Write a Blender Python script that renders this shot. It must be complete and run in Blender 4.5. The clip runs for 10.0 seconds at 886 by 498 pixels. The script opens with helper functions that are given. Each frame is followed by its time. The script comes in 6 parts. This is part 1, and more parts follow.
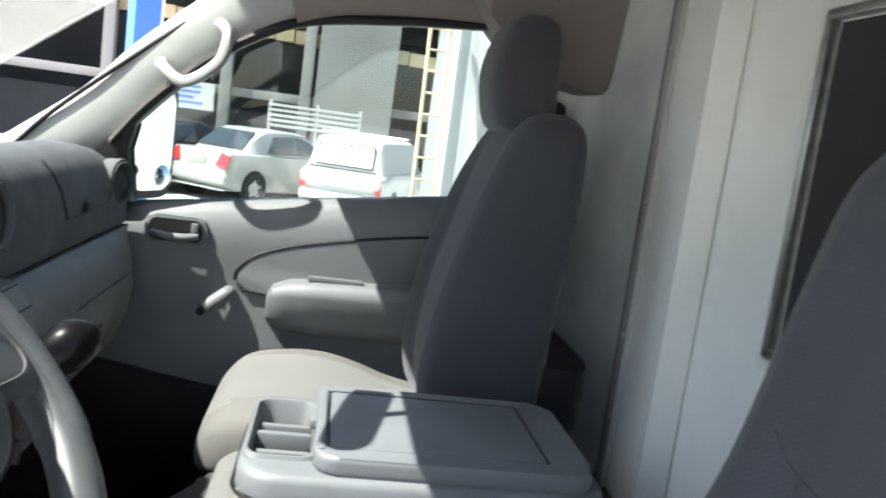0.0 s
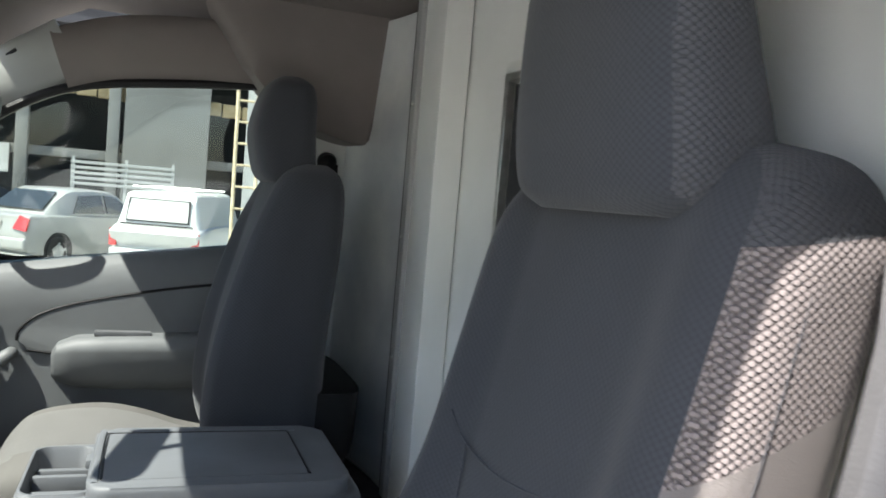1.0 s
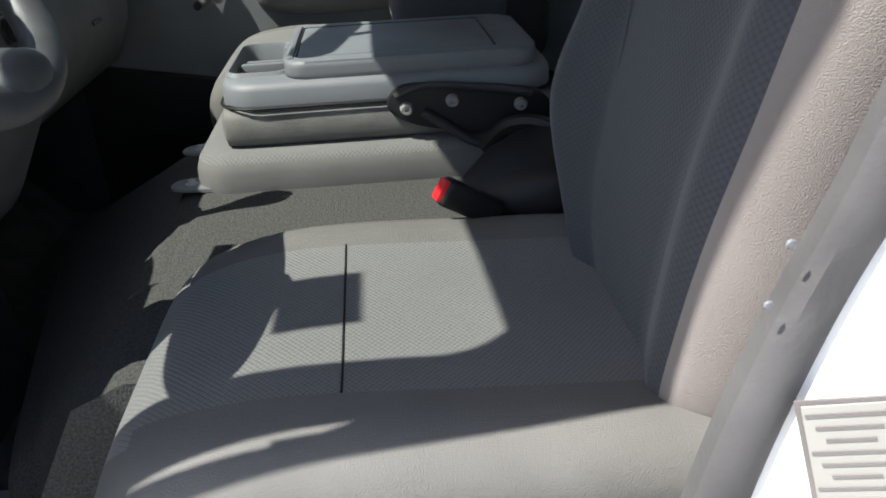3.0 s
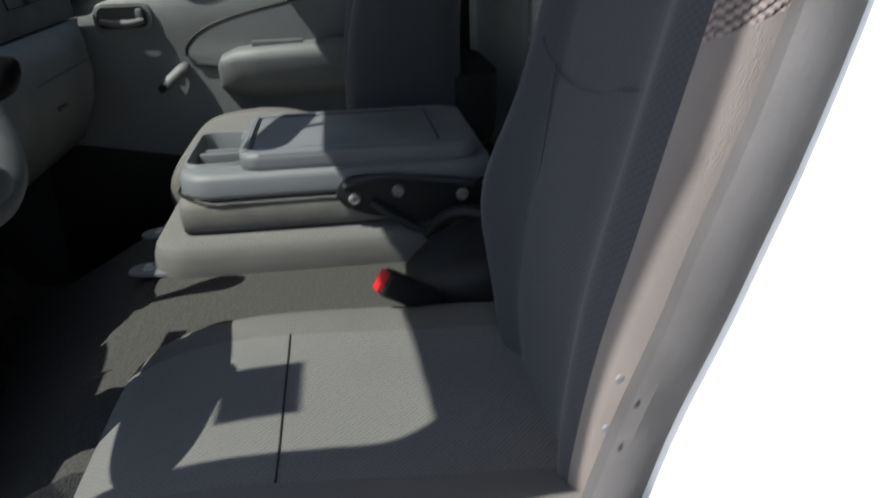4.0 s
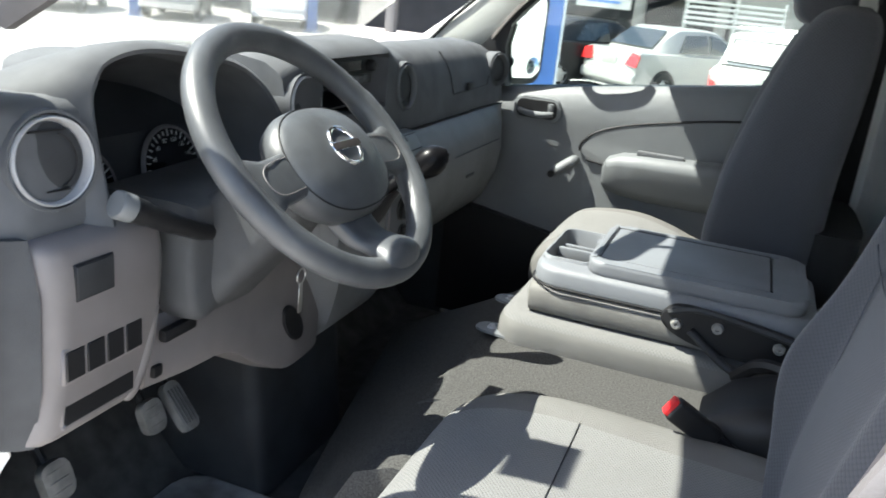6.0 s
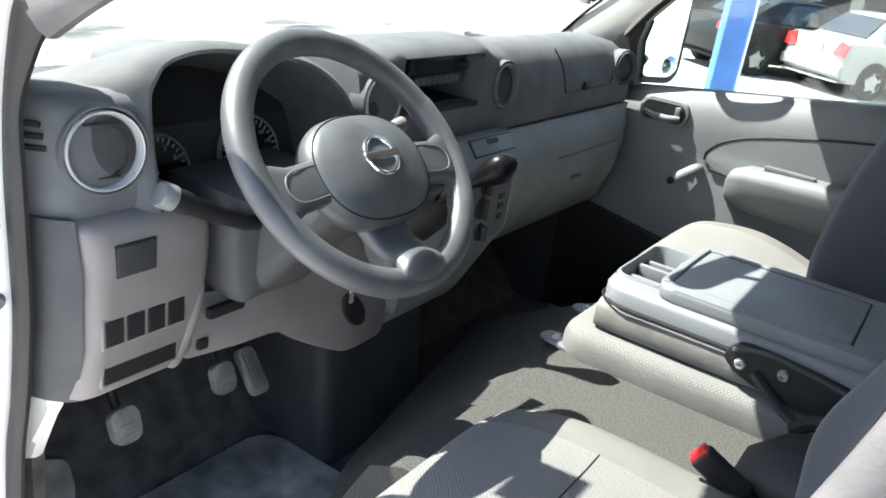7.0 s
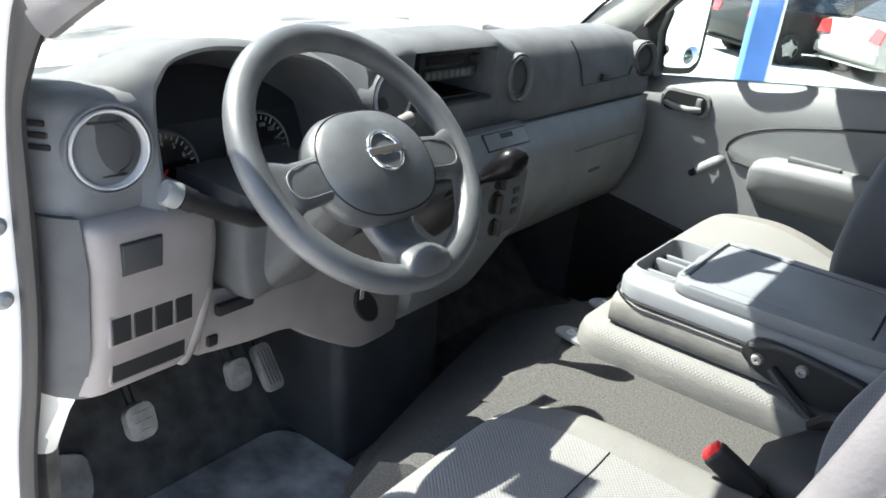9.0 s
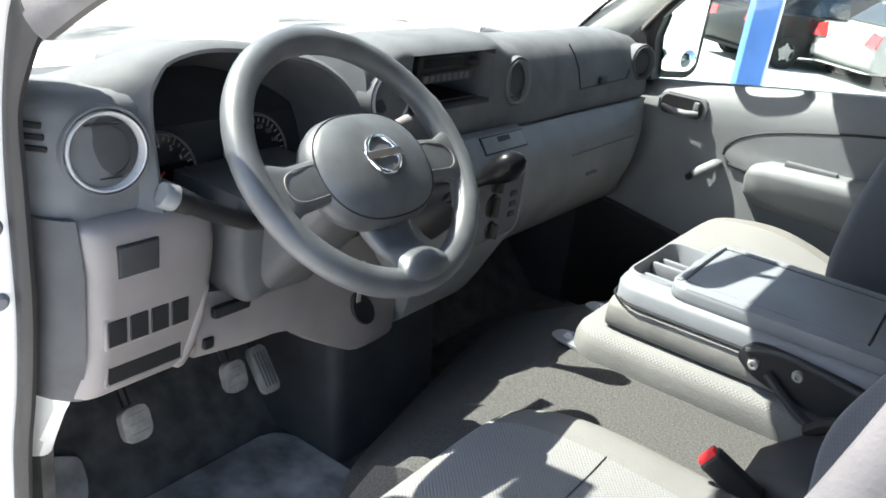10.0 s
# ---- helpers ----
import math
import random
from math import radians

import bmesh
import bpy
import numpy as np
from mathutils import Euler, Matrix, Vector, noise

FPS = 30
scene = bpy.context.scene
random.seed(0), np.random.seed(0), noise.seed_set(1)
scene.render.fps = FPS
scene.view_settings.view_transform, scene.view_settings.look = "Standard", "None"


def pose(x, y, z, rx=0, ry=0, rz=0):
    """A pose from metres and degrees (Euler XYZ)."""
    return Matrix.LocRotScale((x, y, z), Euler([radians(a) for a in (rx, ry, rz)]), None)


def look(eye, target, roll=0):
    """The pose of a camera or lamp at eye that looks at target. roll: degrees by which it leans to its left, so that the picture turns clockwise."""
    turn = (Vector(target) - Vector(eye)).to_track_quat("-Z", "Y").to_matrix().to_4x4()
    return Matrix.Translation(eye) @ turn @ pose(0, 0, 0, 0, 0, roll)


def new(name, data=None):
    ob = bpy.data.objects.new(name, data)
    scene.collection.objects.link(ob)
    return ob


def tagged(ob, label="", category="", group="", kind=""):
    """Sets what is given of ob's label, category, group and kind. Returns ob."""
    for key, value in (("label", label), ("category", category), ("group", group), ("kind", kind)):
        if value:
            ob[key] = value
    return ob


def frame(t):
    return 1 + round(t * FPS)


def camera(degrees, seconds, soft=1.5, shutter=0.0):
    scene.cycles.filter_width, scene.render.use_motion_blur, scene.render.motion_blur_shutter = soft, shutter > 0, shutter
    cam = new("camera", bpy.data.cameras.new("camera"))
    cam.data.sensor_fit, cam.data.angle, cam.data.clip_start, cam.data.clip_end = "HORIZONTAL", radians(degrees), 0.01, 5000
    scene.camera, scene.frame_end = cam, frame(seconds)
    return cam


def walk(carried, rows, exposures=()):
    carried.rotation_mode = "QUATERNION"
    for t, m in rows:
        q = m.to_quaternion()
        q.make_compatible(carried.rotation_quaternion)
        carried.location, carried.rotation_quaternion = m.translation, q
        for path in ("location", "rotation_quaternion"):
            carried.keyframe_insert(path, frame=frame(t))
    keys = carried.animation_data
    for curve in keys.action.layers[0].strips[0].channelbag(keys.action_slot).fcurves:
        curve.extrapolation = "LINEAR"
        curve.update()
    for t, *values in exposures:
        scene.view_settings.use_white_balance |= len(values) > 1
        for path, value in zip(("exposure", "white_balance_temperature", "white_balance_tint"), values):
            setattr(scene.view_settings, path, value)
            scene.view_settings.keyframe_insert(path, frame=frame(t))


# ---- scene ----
cam = camera(57.16, 10.0, soft=1.7, shutter=0.3)


def shot(x, y, z, yaw, pitch, roll):
    return pose(x, y, z, 90 + pitch, 0, yaw) @ pose(0, 0, 0, 0, 0, roll)


# seconds, eye, yaw, pitch, roll
ROWS = [
    (0.0, 0.3264, -0.9239, 1.9070, -8.20, -7.98, 7.79),
    (0.5, 0.3603, -0.9953, 1.9250, -15.45, -5.50, 7.19),
    (1.0, 0.4002, -1.1013, 1.9220, -19.75, -3.52, 4.88),
    (1.5, 0.4347, -1.1615, 1.8957, -18.22, -7.80, 3.12),
    (2.0, 0.4642, -1.1404, 1.8444, -13.05, -16.07, 0.04),
    (2.5, 0.4624, -1.1147, 1.7858, -7.43, -23.46, -1.48),
    (2.7, 0.4575, -1.1103, 1.7667, -4.09, -26.23, -2.83),
    (3.8, 0.4954, -1.1419, 1.8000, -4.36, -24.59, -3.19),
    (4.0, 0.4975, -1.1568, 1.8232, -6.49, -22.16, -1.92),
    (4.5, 0.5040, -1.1863, 1.8741, -6.95, -17.14, 1.16),
    (5.0, 0.5033, -1.2241, 1.8934, -1.74, -12.87, 3.94),
    (5.5, 0.5032, -1.2689, 1.8975, 11.65, -14.67, 4.40),
    (6.0, 0.5429, -1.3051, 1.9331, 19.54, -18.19, 6.10),
    (6.2, 0.5729, -1.2881, 1.9568, 22.84, -19.52, 7.37),
    (7.5, 0.7094, -1.2101, 2.0120, 33.81, -21.83, 7.62),
    (8.0, 0.7089, -1.2130, 2.0104, 33.88, -21.90, 7.32),
    (8.5, 0.7053, -1.2046, 2.0087, 34.17, -22.27, 7.20),
    (9.0, 0.7015, -1.1976, 2.0090, 34.14, -22.49, 7.14),
    (9.5, 0.6958, -1.1938, 2.0097, 33.94, -22.55, 7.29),
    (10.0, 0.6987, -1.1968, 2.0111, 33.86, -22.37, 7.53),
]
walk(cam, [(r[0], shot(*r[1:])) for r in ROWS],
     exposures=[(0.0, 2.25), (0.5, 1.85), (1.0, 1.8), (1.5, 1.8), (2.5, 1.62), (4.5, 0.88), (5.0, 1.08), (5.5, 1.95), (6.2, 2.42), (7.5, 2.76), (10.0, 2.76)])

# ---- light ----
SUN_TRAVEL = Vector((0.64, 0.25, -1.0)).normalized()
world = bpy.data.worlds.new("sky")
scene.world = world
world.use_nodes = True
wn = world.node_tree.nodes
sky = wn.new("ShaderNodeTexSky")
sky.sky_type = "NISHITA"
sky.sun_disc = False
sky.sun_elevation = math.asin(-SUN_TRAVEL.z)
sky.sun_rotation = math.atan2(-SUN_TRAVEL.x, -SUN_TRAVEL.y)
sky.air_density, sky.dust_density = 1.0, 1.5
wn["Background"].inputs[1].default_value = 0.108
world.node_tree.links.new(sky.outputs[0], wn["Background"].inputs[0])
sun_data = bpy.data.lights.new("sun", "SUN")
sun_data.energy, sun_data.angle, sun_data.color = 5.0, radians(0.53), (1.0, 0.965, 0.92)
sun = new("sun", sun_data)
sun.matrix_world = look(-SUN_TRAVEL * 60, (0, 0, 0))


# ---- materials ----
def material(name, colour, rough=0.6, metal=0.0, grain=0.0, grain_size=400.0, stain=0.12, stain_size=6.0,
             stain_colour=None, spec=0.5, coat=0.0):
    """Surface with stains at a coarse scale and grain with relief at a fine one. Sizes in waves a metre."""
    m = bpy.data.materials.new(name)
    m.use_nodes = True
    nt = m.node_tree
    b = nt.nodes["Principled BSDF"]
    co = nt.nodes.new("ShaderNodeTexCoord")
    big = nt.nodes.new("ShaderNodeTexNoise")
    big.inputs["Scale"].default_value, big.inputs["Detail"].default_value = stain_size, 6
    nt.links.new(co.outputs["Object"], big.inputs["Vector"])
    ramp = nt.nodes.new("ShaderNodeMapRange")
    ramp.inputs[1].default_value, ramp.inputs[2].default_value = 0.35, 0.7
    nt.links.new(big.outputs[0], ramp.inputs[0])
    mix = nt.nodes.new("ShaderNodeMix")
    mix.data_type = "RGBA"
    mix.inputs[6].default_value = (*colour, 1)
    other = stain_colour or tuple(c * (1 - 2.2 * stain) for c in colour)
    mix.inputs[7].default_value = (*other, 1)
    amount = nt.nodes.new("ShaderNodeMath")
    amount.operation = "MULTIPLY"
    amount.inputs[1].default_value = 1.0 if stain_colour is None else stain * 4
    nt.links.new(ramp.outputs[0], amount.inputs[0])
    nt.links.new(amount.outputs[0], mix.inputs[0])
    nt.links.new(mix.outputs[2], b.inputs["Base Color"])
    rr = nt.nodes.new("ShaderNodeMapRange")
    rr.inputs[3].default_value, rr.inputs[4].default_value = max(0.02, rough - 0.08), min(1, rough + 0.1)
    nt.links.new(big.outputs[0], rr.inputs[0])
    nt.links.new(rr.outputs[0], b.inputs["Roughness"])
    b.inputs["Metallic"].default_value = metal
    b.inputs["Specular IOR Level"].default_value = spec
    b.inputs["Coat Weight"].default_value = coat
    if grain:
        fine = nt.nodes.new("ShaderNodeTexNoise")
        fine.inputs["Scale"].default_value, fine.inputs["Detail"].default_value = grain_size, 3
        nt.links.new(co.outputs["Object"], fine.inputs["Vector"])
        bump = nt.nodes.new("ShaderNodeBump")
        bump.inputs["Strength"].default_value, bump.inputs["Distance"].default_value = grain, 0.002
        nt.links.new(fine.outputs[0], bump.inputs["Height"])
        nt.links.new(bump.outputs[0], b.inputs["Normal"])
    return m


def weave(name, colour, dark, cell=70.0, depth=0.6):
    """Cloth of small raised blocks on a darker ground."""
    m = material(name, colour, rough=0.95, stain=0.08, stain_size=5, spec=0.15)
    nt = m.node_tree
    b = nt.nodes["Principled BSDF"]
    b.inputs["Sheen Weight"].default_value = 0.12
    co = nt.nodes.new("ShaderNodeTexCoord")
    turn = nt.nodes.new("ShaderNodeMapping")
    turn.inputs["Rotation"].default_value = (0, 0, radians(45))
    turn.inputs["Scale"].default_value = (1.0, 1.0, 1.0)
    squash = nt.nodes.new("ShaderNodeMapping")
    squash.inputs["Scale"].default_value = (0.85, 1.0, 1.0)
    cells = nt.nodes.new("ShaderNodeTexVoronoi")
    cells.voronoi_dimensions = "2D"
    cells.inputs["Scale"].default_value, cells.inputs["Randomness"].default_value = cell, 0.12
    nt.links.new(co.outputs["UV"], squash.inputs["Vector"])
    nt.links.new(squash.outputs[0], turn.inputs["Vector"])
    nt.links.new(turn.outputs[0], cells.inputs["Vector"])
    blob = nt.nodes.new("ShaderNodeMapRange")
    blob.interpolation_type = "SMOOTHSTEP"
    blob.inputs[1].default_value, blob.inputs[2].default_value = 0.62, 0.28
    nt.links.new(cells.outputs["Distance"], blob.inputs[0])
    old = b.inputs["Base Color"].links[0].from_socket
    mix = nt.nodes.new("ShaderNodeMix")
    mix.data_type = "RGBA"
    mix.inputs[6].default_value = (*dark, 1)
    nt.links.new(old, mix.inputs[7])
    nt.links.new(blob.outputs[0], mix.inputs[0])
    nt.links.new(mix.outputs[2], b.inputs["Base Color"])
    bump = nt.nodes.new("ShaderNodeBump")
    bump.inputs["Strength"].default_value, bump.inputs["Distance"].default_value = depth, 0.003
    nt.links.new(blob.outputs[0], bump.inputs["Height"])
    nt.links.new(bump.outputs[0], b.inputs["Normal"])
    return m


def glass(name, tint=(0.86, 0.93, 0.9), gloss=1.0, dust=0.0):
    m = bpy.data.materials.new(name)
    m.use_nodes = True
    nt = m.node_tree
    out = nt.nodes["Material Output"]
    nt.nodes.remove(nt.nodes["Principled BSDF"])
    clear = nt.nodes.new("ShaderNodeBsdfTransparent")
    clear.inputs[0].default_value = (*tint, 1)
    shine = nt.nodes.new("ShaderNodeBsdfGlossy")
    shine.inputs["Roughness"].default_value = 0.02
    fres = nt.nodes.new("ShaderNodeFresnel")
    fres.inputs[0].default_value = 1.45
    scale = nt.nodes.new("ShaderNodeMath")
    scale.operation = "MULTIPLY"
    scale.inputs[1].default_value = gloss
    mix = nt.nodes.new("ShaderNodeMixShader")
    nt.links.new(fres.outputs[0], scale.inputs[0])
    nt.links.new(scale.outputs[0], mix.inputs[0])
    nt.links.new(clear.outputs[0], mix.inputs[1])
    nt.links.new(shine.outputs[0], mix.inputs[2])
    last = mix
    if dust:
        film = nt.nodes.new("ShaderNodeBsdfDiffuse")
        film.inputs[0].default_value = (0.75, 0.76, 0.72, 1)
        spots = nt.nodes.new("ShaderNodeTexNoise")
        spots.inputs["Scale"].default_value, spots.inputs["Detail"].default_value = 3.0, 8
        co = nt.nodes.new("ShaderNodeTexCoord")
        nt.links.new(co.outputs["Object"], spots.inputs["Vector"])
        amount = nt.nodes.new("ShaderNodeMapRange")
        amount.inputs[1].default_value, amount.inputs[2].default_value = 0.3, 0.7
        amount.inputs[3].default_value, amount.inputs[4].default_value = dust * 0.5, dust * 1.5
        nt.links.new(spots.outputs[0], amount.inputs[0])
        last = nt.nodes.new("ShaderNodeMixShader")
        nt.links.new(amount.outputs[0], last.inputs[0])
        nt.links.new(mix.outputs[0], last.inputs[1])
        nt.links.new(film.outputs[0], last.inputs[2])
    nt.links.new(last.outputs[0], out.inputs[0])
    return m


M_DASH = material("dash plastic", (0.106, 0.110, 0.116), 0.75, spec=0.2, grain=0.22, grain_size=700, stain=0.13, stain_size=13)
M_DASH_LOW = material("lower dash plastic", (0.155, 0.142, 0.138), 0.55, grain=0.2, grain_size=800, stain=0.10, stain_size=10)
M_CONSOLE = material("console grey plastic", (0.150, 0.154, 0.157), 0.55, grain=0.2, grain_size=800, stain=0.12, stain_size=9)
M_DOOR = material("door plastic", (0.128, 0.136, 0.140), 0.55, grain=0.2, grain_size=900, stain=0.08, stain_size=7)
M_LIGHT = material("pillar plastic", (0.33, 0.34, 0.32), 0.6, grain=0.15, grain_size=700, stain=0.06, stain_size=8)
M_BLACK = material("black plastic", (0.010, 0.010, 0.011), 0.5, spec=0.3, grain=0.2, grain_size=800)
M_GLOSS = material("gloss black", (0.01, 0.01, 0.012), 0.12)
M_KNOB = material("glossy knob plastic", (0.007, 0.007, 0.008), 0.28, spec=0.10, stain=0.2, stain_size=30)
M_PEDAL = material("worn pedal", (0.24, 0.235, 0.22), 0.6, grain=0.3, grain_size=300, stain=0.2, stain_size=40)
M_RUBBER = material("rubber seal", (0.080, 0.077, 0.078), 0.7, grain=0.2, grain_size=300, stain=0.2, stain_size=12)
M_WHEEL = material("wheel plastic", (0.066, 0.070, 0.074), 0.42, grain=0.16, grain_size=1100, stain=0.16, stain_size=24)
M_SHROUD = material("column shroud plastic", (0.060, 0.062, 0.064), 0.6, spec=0.2, grain=0.45, grain_size=700, stain=0.15, stain_size=12)
M_COVER = material("dark grey plastic", (0.036, 0.038, 0.041), 0.6, spec=0.3, grain=0.3, grain_size=900, stain=0.15, stain_size=14)
M_RING = material("satin ring", (0.33, 0.335, 0.34), 0.3, stain=0.05, stain_size=30)
M_GRIP = material("dimpled wheel plastic", (0.078, 0.083, 0.089), 0.42, stain=0.08, stain_size=20)
_n = M_GRIP.node_tree
_co, _vo, _bu = _n.nodes.new("ShaderNodeTexCoord"), _n.nodes.new("ShaderNodeTexVoronoi"), _n.nodes.new("ShaderNodeBump")
_vo.inputs["Scale"].default_value, _vo.inputs["Randomness"].default_value = 420, 0.1
_bu.inputs["Strength"].default_value, _bu.inputs["Distance"].default_value = 0.3, 0.001
_n.links.new(_co.outputs["Object"], _vo.inputs["Vector"])
_n.links.new(_vo.outputs["Distance"], _bu.inputs["Height"])
_n.links.new(_bu.outputs[0], _n.nodes["Principled BSDF"].inputs["Normal"])
M_TRAY = material("tray plastic", (0.138, 0.146, 0.156), 0.55, grain=0.15, grain_size=900, stain=0.08, stain_size=9)
M_WHITE = material("white paint", (0.78, 0.78, 0.76), 0.35, stain=0.05, stain_size=4, coat=0.3)
M_PART = material("painted partition", (0.82, 0.83, 0.80), 0.45, stain=0.07, stain_size=3, grain=0.05, grain_size=60)
M_PANEL = material("stained panel paint", (0.80, 0.81, 0.78), 0.5, stain=0.16, stain_size=5, stain_colour=(0.42, 0.45, 0.49), grain=0.05, grain_size=60)
M_HEAD = material("headliner", (0.22, 0.197, 0.182), 0.95, grain=0.3, grain_size=900, stain=0.06)
M_CARPET = material("carpet", (0.070, 0.069, 0.066), 1.0, grain=1.0, grain_size=420, stain=0.25, stain_size=320, spec=0.1)
M_FLOOR = material("floor mat", (0.034, 0.033, 0.031), 0.9, grain=0.5, grain_size=500, stain=0.25, stain_size=22,
                   stain_colour=(0.085, 0.083, 0.078))
M_MAT = material("dusty rubber mat", (0.17, 0.164, 0.156), 0.9, grain=0.5, grain_size=500, stain=0.25, stain_size=14,
                 stain_colour=(0.46, 0.44, 0.41))
M_CHROME = material("chrome", (0.75, 0.76, 0.78), 0.15, metal=1.0, stain=0.04)
M_STEEL = material("zinc bolt", (0.55, 0.55, 0.53), 0.35, metal=1.0, stain=0.1, stain_size=60)
M_RED = material("red button", (0.62, 0.02, 0.025), 0.35)
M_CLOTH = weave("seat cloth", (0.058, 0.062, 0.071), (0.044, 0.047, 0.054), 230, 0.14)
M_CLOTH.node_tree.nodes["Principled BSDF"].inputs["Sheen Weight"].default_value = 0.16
# pale copy of the dark seat cloth, sun on the bolster put into its colour
M_CLOTH_SIDE_LIT = weave("sunlit bolster cloth", (0.29, 0.25, 0.24), (0.12, 0.103, 0.10), 215, 0.9)
# coarse headrest side; on the backrest shoulder it stands for shade
M_CLOTH_DIM = weave("headrest side and shaded shoulder cloth", (0.088, 0.09, 0.097), (0.058, 0.06, 0.066), 215, 0.5)
M_PAD = material("worn grey padding", (0.15, 0.146, 0.135), 0.85, grain=0.5, grain_size=600, stain=0.12, stain_size=25)
# same cloth as the backrests, made paler for the sun on the cushions
M_CLOTH_SEAT_LIT = weave("sunlit cushion cloth", (0.155, 0.153, 0.147), (0.106, 0.106, 0.104), 270, 0.36)
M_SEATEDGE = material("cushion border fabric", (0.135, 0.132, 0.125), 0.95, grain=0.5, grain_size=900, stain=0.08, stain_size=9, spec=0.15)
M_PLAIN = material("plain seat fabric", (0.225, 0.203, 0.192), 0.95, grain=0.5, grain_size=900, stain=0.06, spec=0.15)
M_GLASS = glass("window glass", (0.76, 0.82, 0.79))
M_SCREEN = glass("windscreen glass", (0.87, 0.89, 0.87), 0.6, 0.03)
M_MIRROR = material("mirror", (0.85, 0.87, 0.88), 0.03, metal=1.0, stain=0.0)
M_GROUND = material("concrete yard", (0.44, 0.425, 0.395), 0.9, grain=0.4, grain_size=40, stain=0.09, stain_size=0.5)
M_BLUE = material("blue paint", (0.06, 0.17, 0.48), 0.5, stain=0.12, stain_size=4)
M_TYRE = material("tyre", (0.02, 0.02, 0.02), 0.85, grain=0.4, grain_size=80)
M_ALLOY = material("alloy rim", (0.6, 0.6, 0.6), 0.3, metal=0.8)
M_CARGLASS = material("dark car glass", (0.025, 0.03, 0.032), 0.08, coat=0.5)
M_LAMP = material("tail lamp", (0.62, 0.03, 0.03), 0.15, coat=0.6)
M_SILVER = material("silver car paint", (0.31, 0.305, 0.292), 0.35, metal=0.0, stain=0.04, coat=0.6)
M_CARWHITE = material("white car paint", (0.58, 0.58, 0.565), 0.3, stain=0.05, coat=0.5)
M_CARBLACK = material("black car paint", (0.012, 0.012, 0.013), 0.3, spec=0.25, coat=0.12)
# near-black colour that holds the shade inside the shed and load space
M_INTERIOR_SHADE = material("shaded interior", (0.03, 0.032, 0.036), 0.9, stain=0.2, stain_size=0.6)
M_GREYWALL = material("grey cladding", (0.16, 0.157, 0.153), 0.8, stain=0.12, stain_size=0.5)
M_BRICK = material("sandy block", (0.50, 0.38, 0.22), 0.9, stain=0.15, stain_size=1.5)
M_WOOD = material("ladder wood", (0.55, 0.45, 0.30), 0.8, stain=0.15, stain_size=10)
M_TARP = material("white sheet", (0.42, 0.42, 0.41), 0.8, stain=0.08, stain_size=1.2)
M_PAPER = material("sticker paper", (0.30, 0.295, 0.27), 0.6)


# ---- mesh helpers ----
def part(name, bm, mat, parent=None, label="", smooth=True, uv=0.0):
    me = bpy.data.meshes.new(name)
    bmesh.ops.recalc_face_normals(bm, faces=bm.faces)
    if uv:
        layer = bm.loops.layers.uv.new("UVMap")
        for f in bm.faces:
            n = f.normal
            ax = max(range(3), key=lambda i: abs(n[i]))
            for lo in f.loops:
                c = lo.vert.co
                lo[layer].uv = ((c.y, c.z), (c.x, c.z), (c.y, c.x))[ax]
    bm.to_mesh(me)
    bm.free()
    me.materials.append(mat)
    if smooth:
        me.shade_smooth()
        me.set_sharp_from_angle(angle=radians(38))
    ob = new(name, me)
    if parent:
        ob.parent = parent
    if label:
        ob["label"] = label
    return ob


def thing(name, label, category, group="", kind="", at=(0, 0, 0)):
    ob = new(name)
    ob.location = at
    return tagged(ob, label, category, group, kind)


def box(bm, c, s, bevel=0.0, seg=2, turn=None):
    made = bmesh.ops.create_cube(bm, size=1.0)["verts"]
    m = Matrix.Translation(c) @ (turn or Matrix()) @ Matrix.Diagonal((*s, 1))
    bmesh.ops.transform(bm, matrix=m, verts=made)
    if bevel:
        edges = list({e for v in made for e in v.link_edges})
        bmesh.ops.bevel(bm, geom=edges, offset=bevel, segments=seg, profile=0.6, affect="EDGES")
    return bm


def boxed(c, s, bevel=0.0, seg=2, turn=None):
    return box(bmesh.new(), c, s, bevel, seg, turn)


def loft(bm, rings, close=True, caps=True):
    """Skin over rings of as many points each."""
    rows = [[bm.verts.new(p) for p in ring] for ring in rings]
    n = len(rows[0])
    for a, b in zip(rows, rows[1:]):
        for i in range(n if close else n - 1):
            j = (i + 1) % n
            bm.faces.new((a[i], a[j], b[j], b[i]))
    if caps and close:
        bm.faces.new(rows[0])
        bm.faces.new(rows[-1])
    return bm


def smooth_line(pts, steps=8, closed=False):
    """Catmull-Rom through points."""
    p = [Vector(q) for q in pts]
    n = len(p)
    out = []
    for i in range(n if closed else n - 1):
        a, b = p[i], p[(i + 1) % n]
        z = p[i - 1] if (i or closed) else a + (a - b)
        c = p[(i + 2) % n] if (i + 2 < n or closed) else b + (b - a)
        for k in range(steps):
            t = k / steps
            out.append(0.5 * (2 * a + (b - z) * t + (2 * z - 5 * a + 4 * b - c) * t * t + (3 * a - z - 3 * b + c) * t ** 3))
    if not closed:
        out.append(p[-1])
    return out


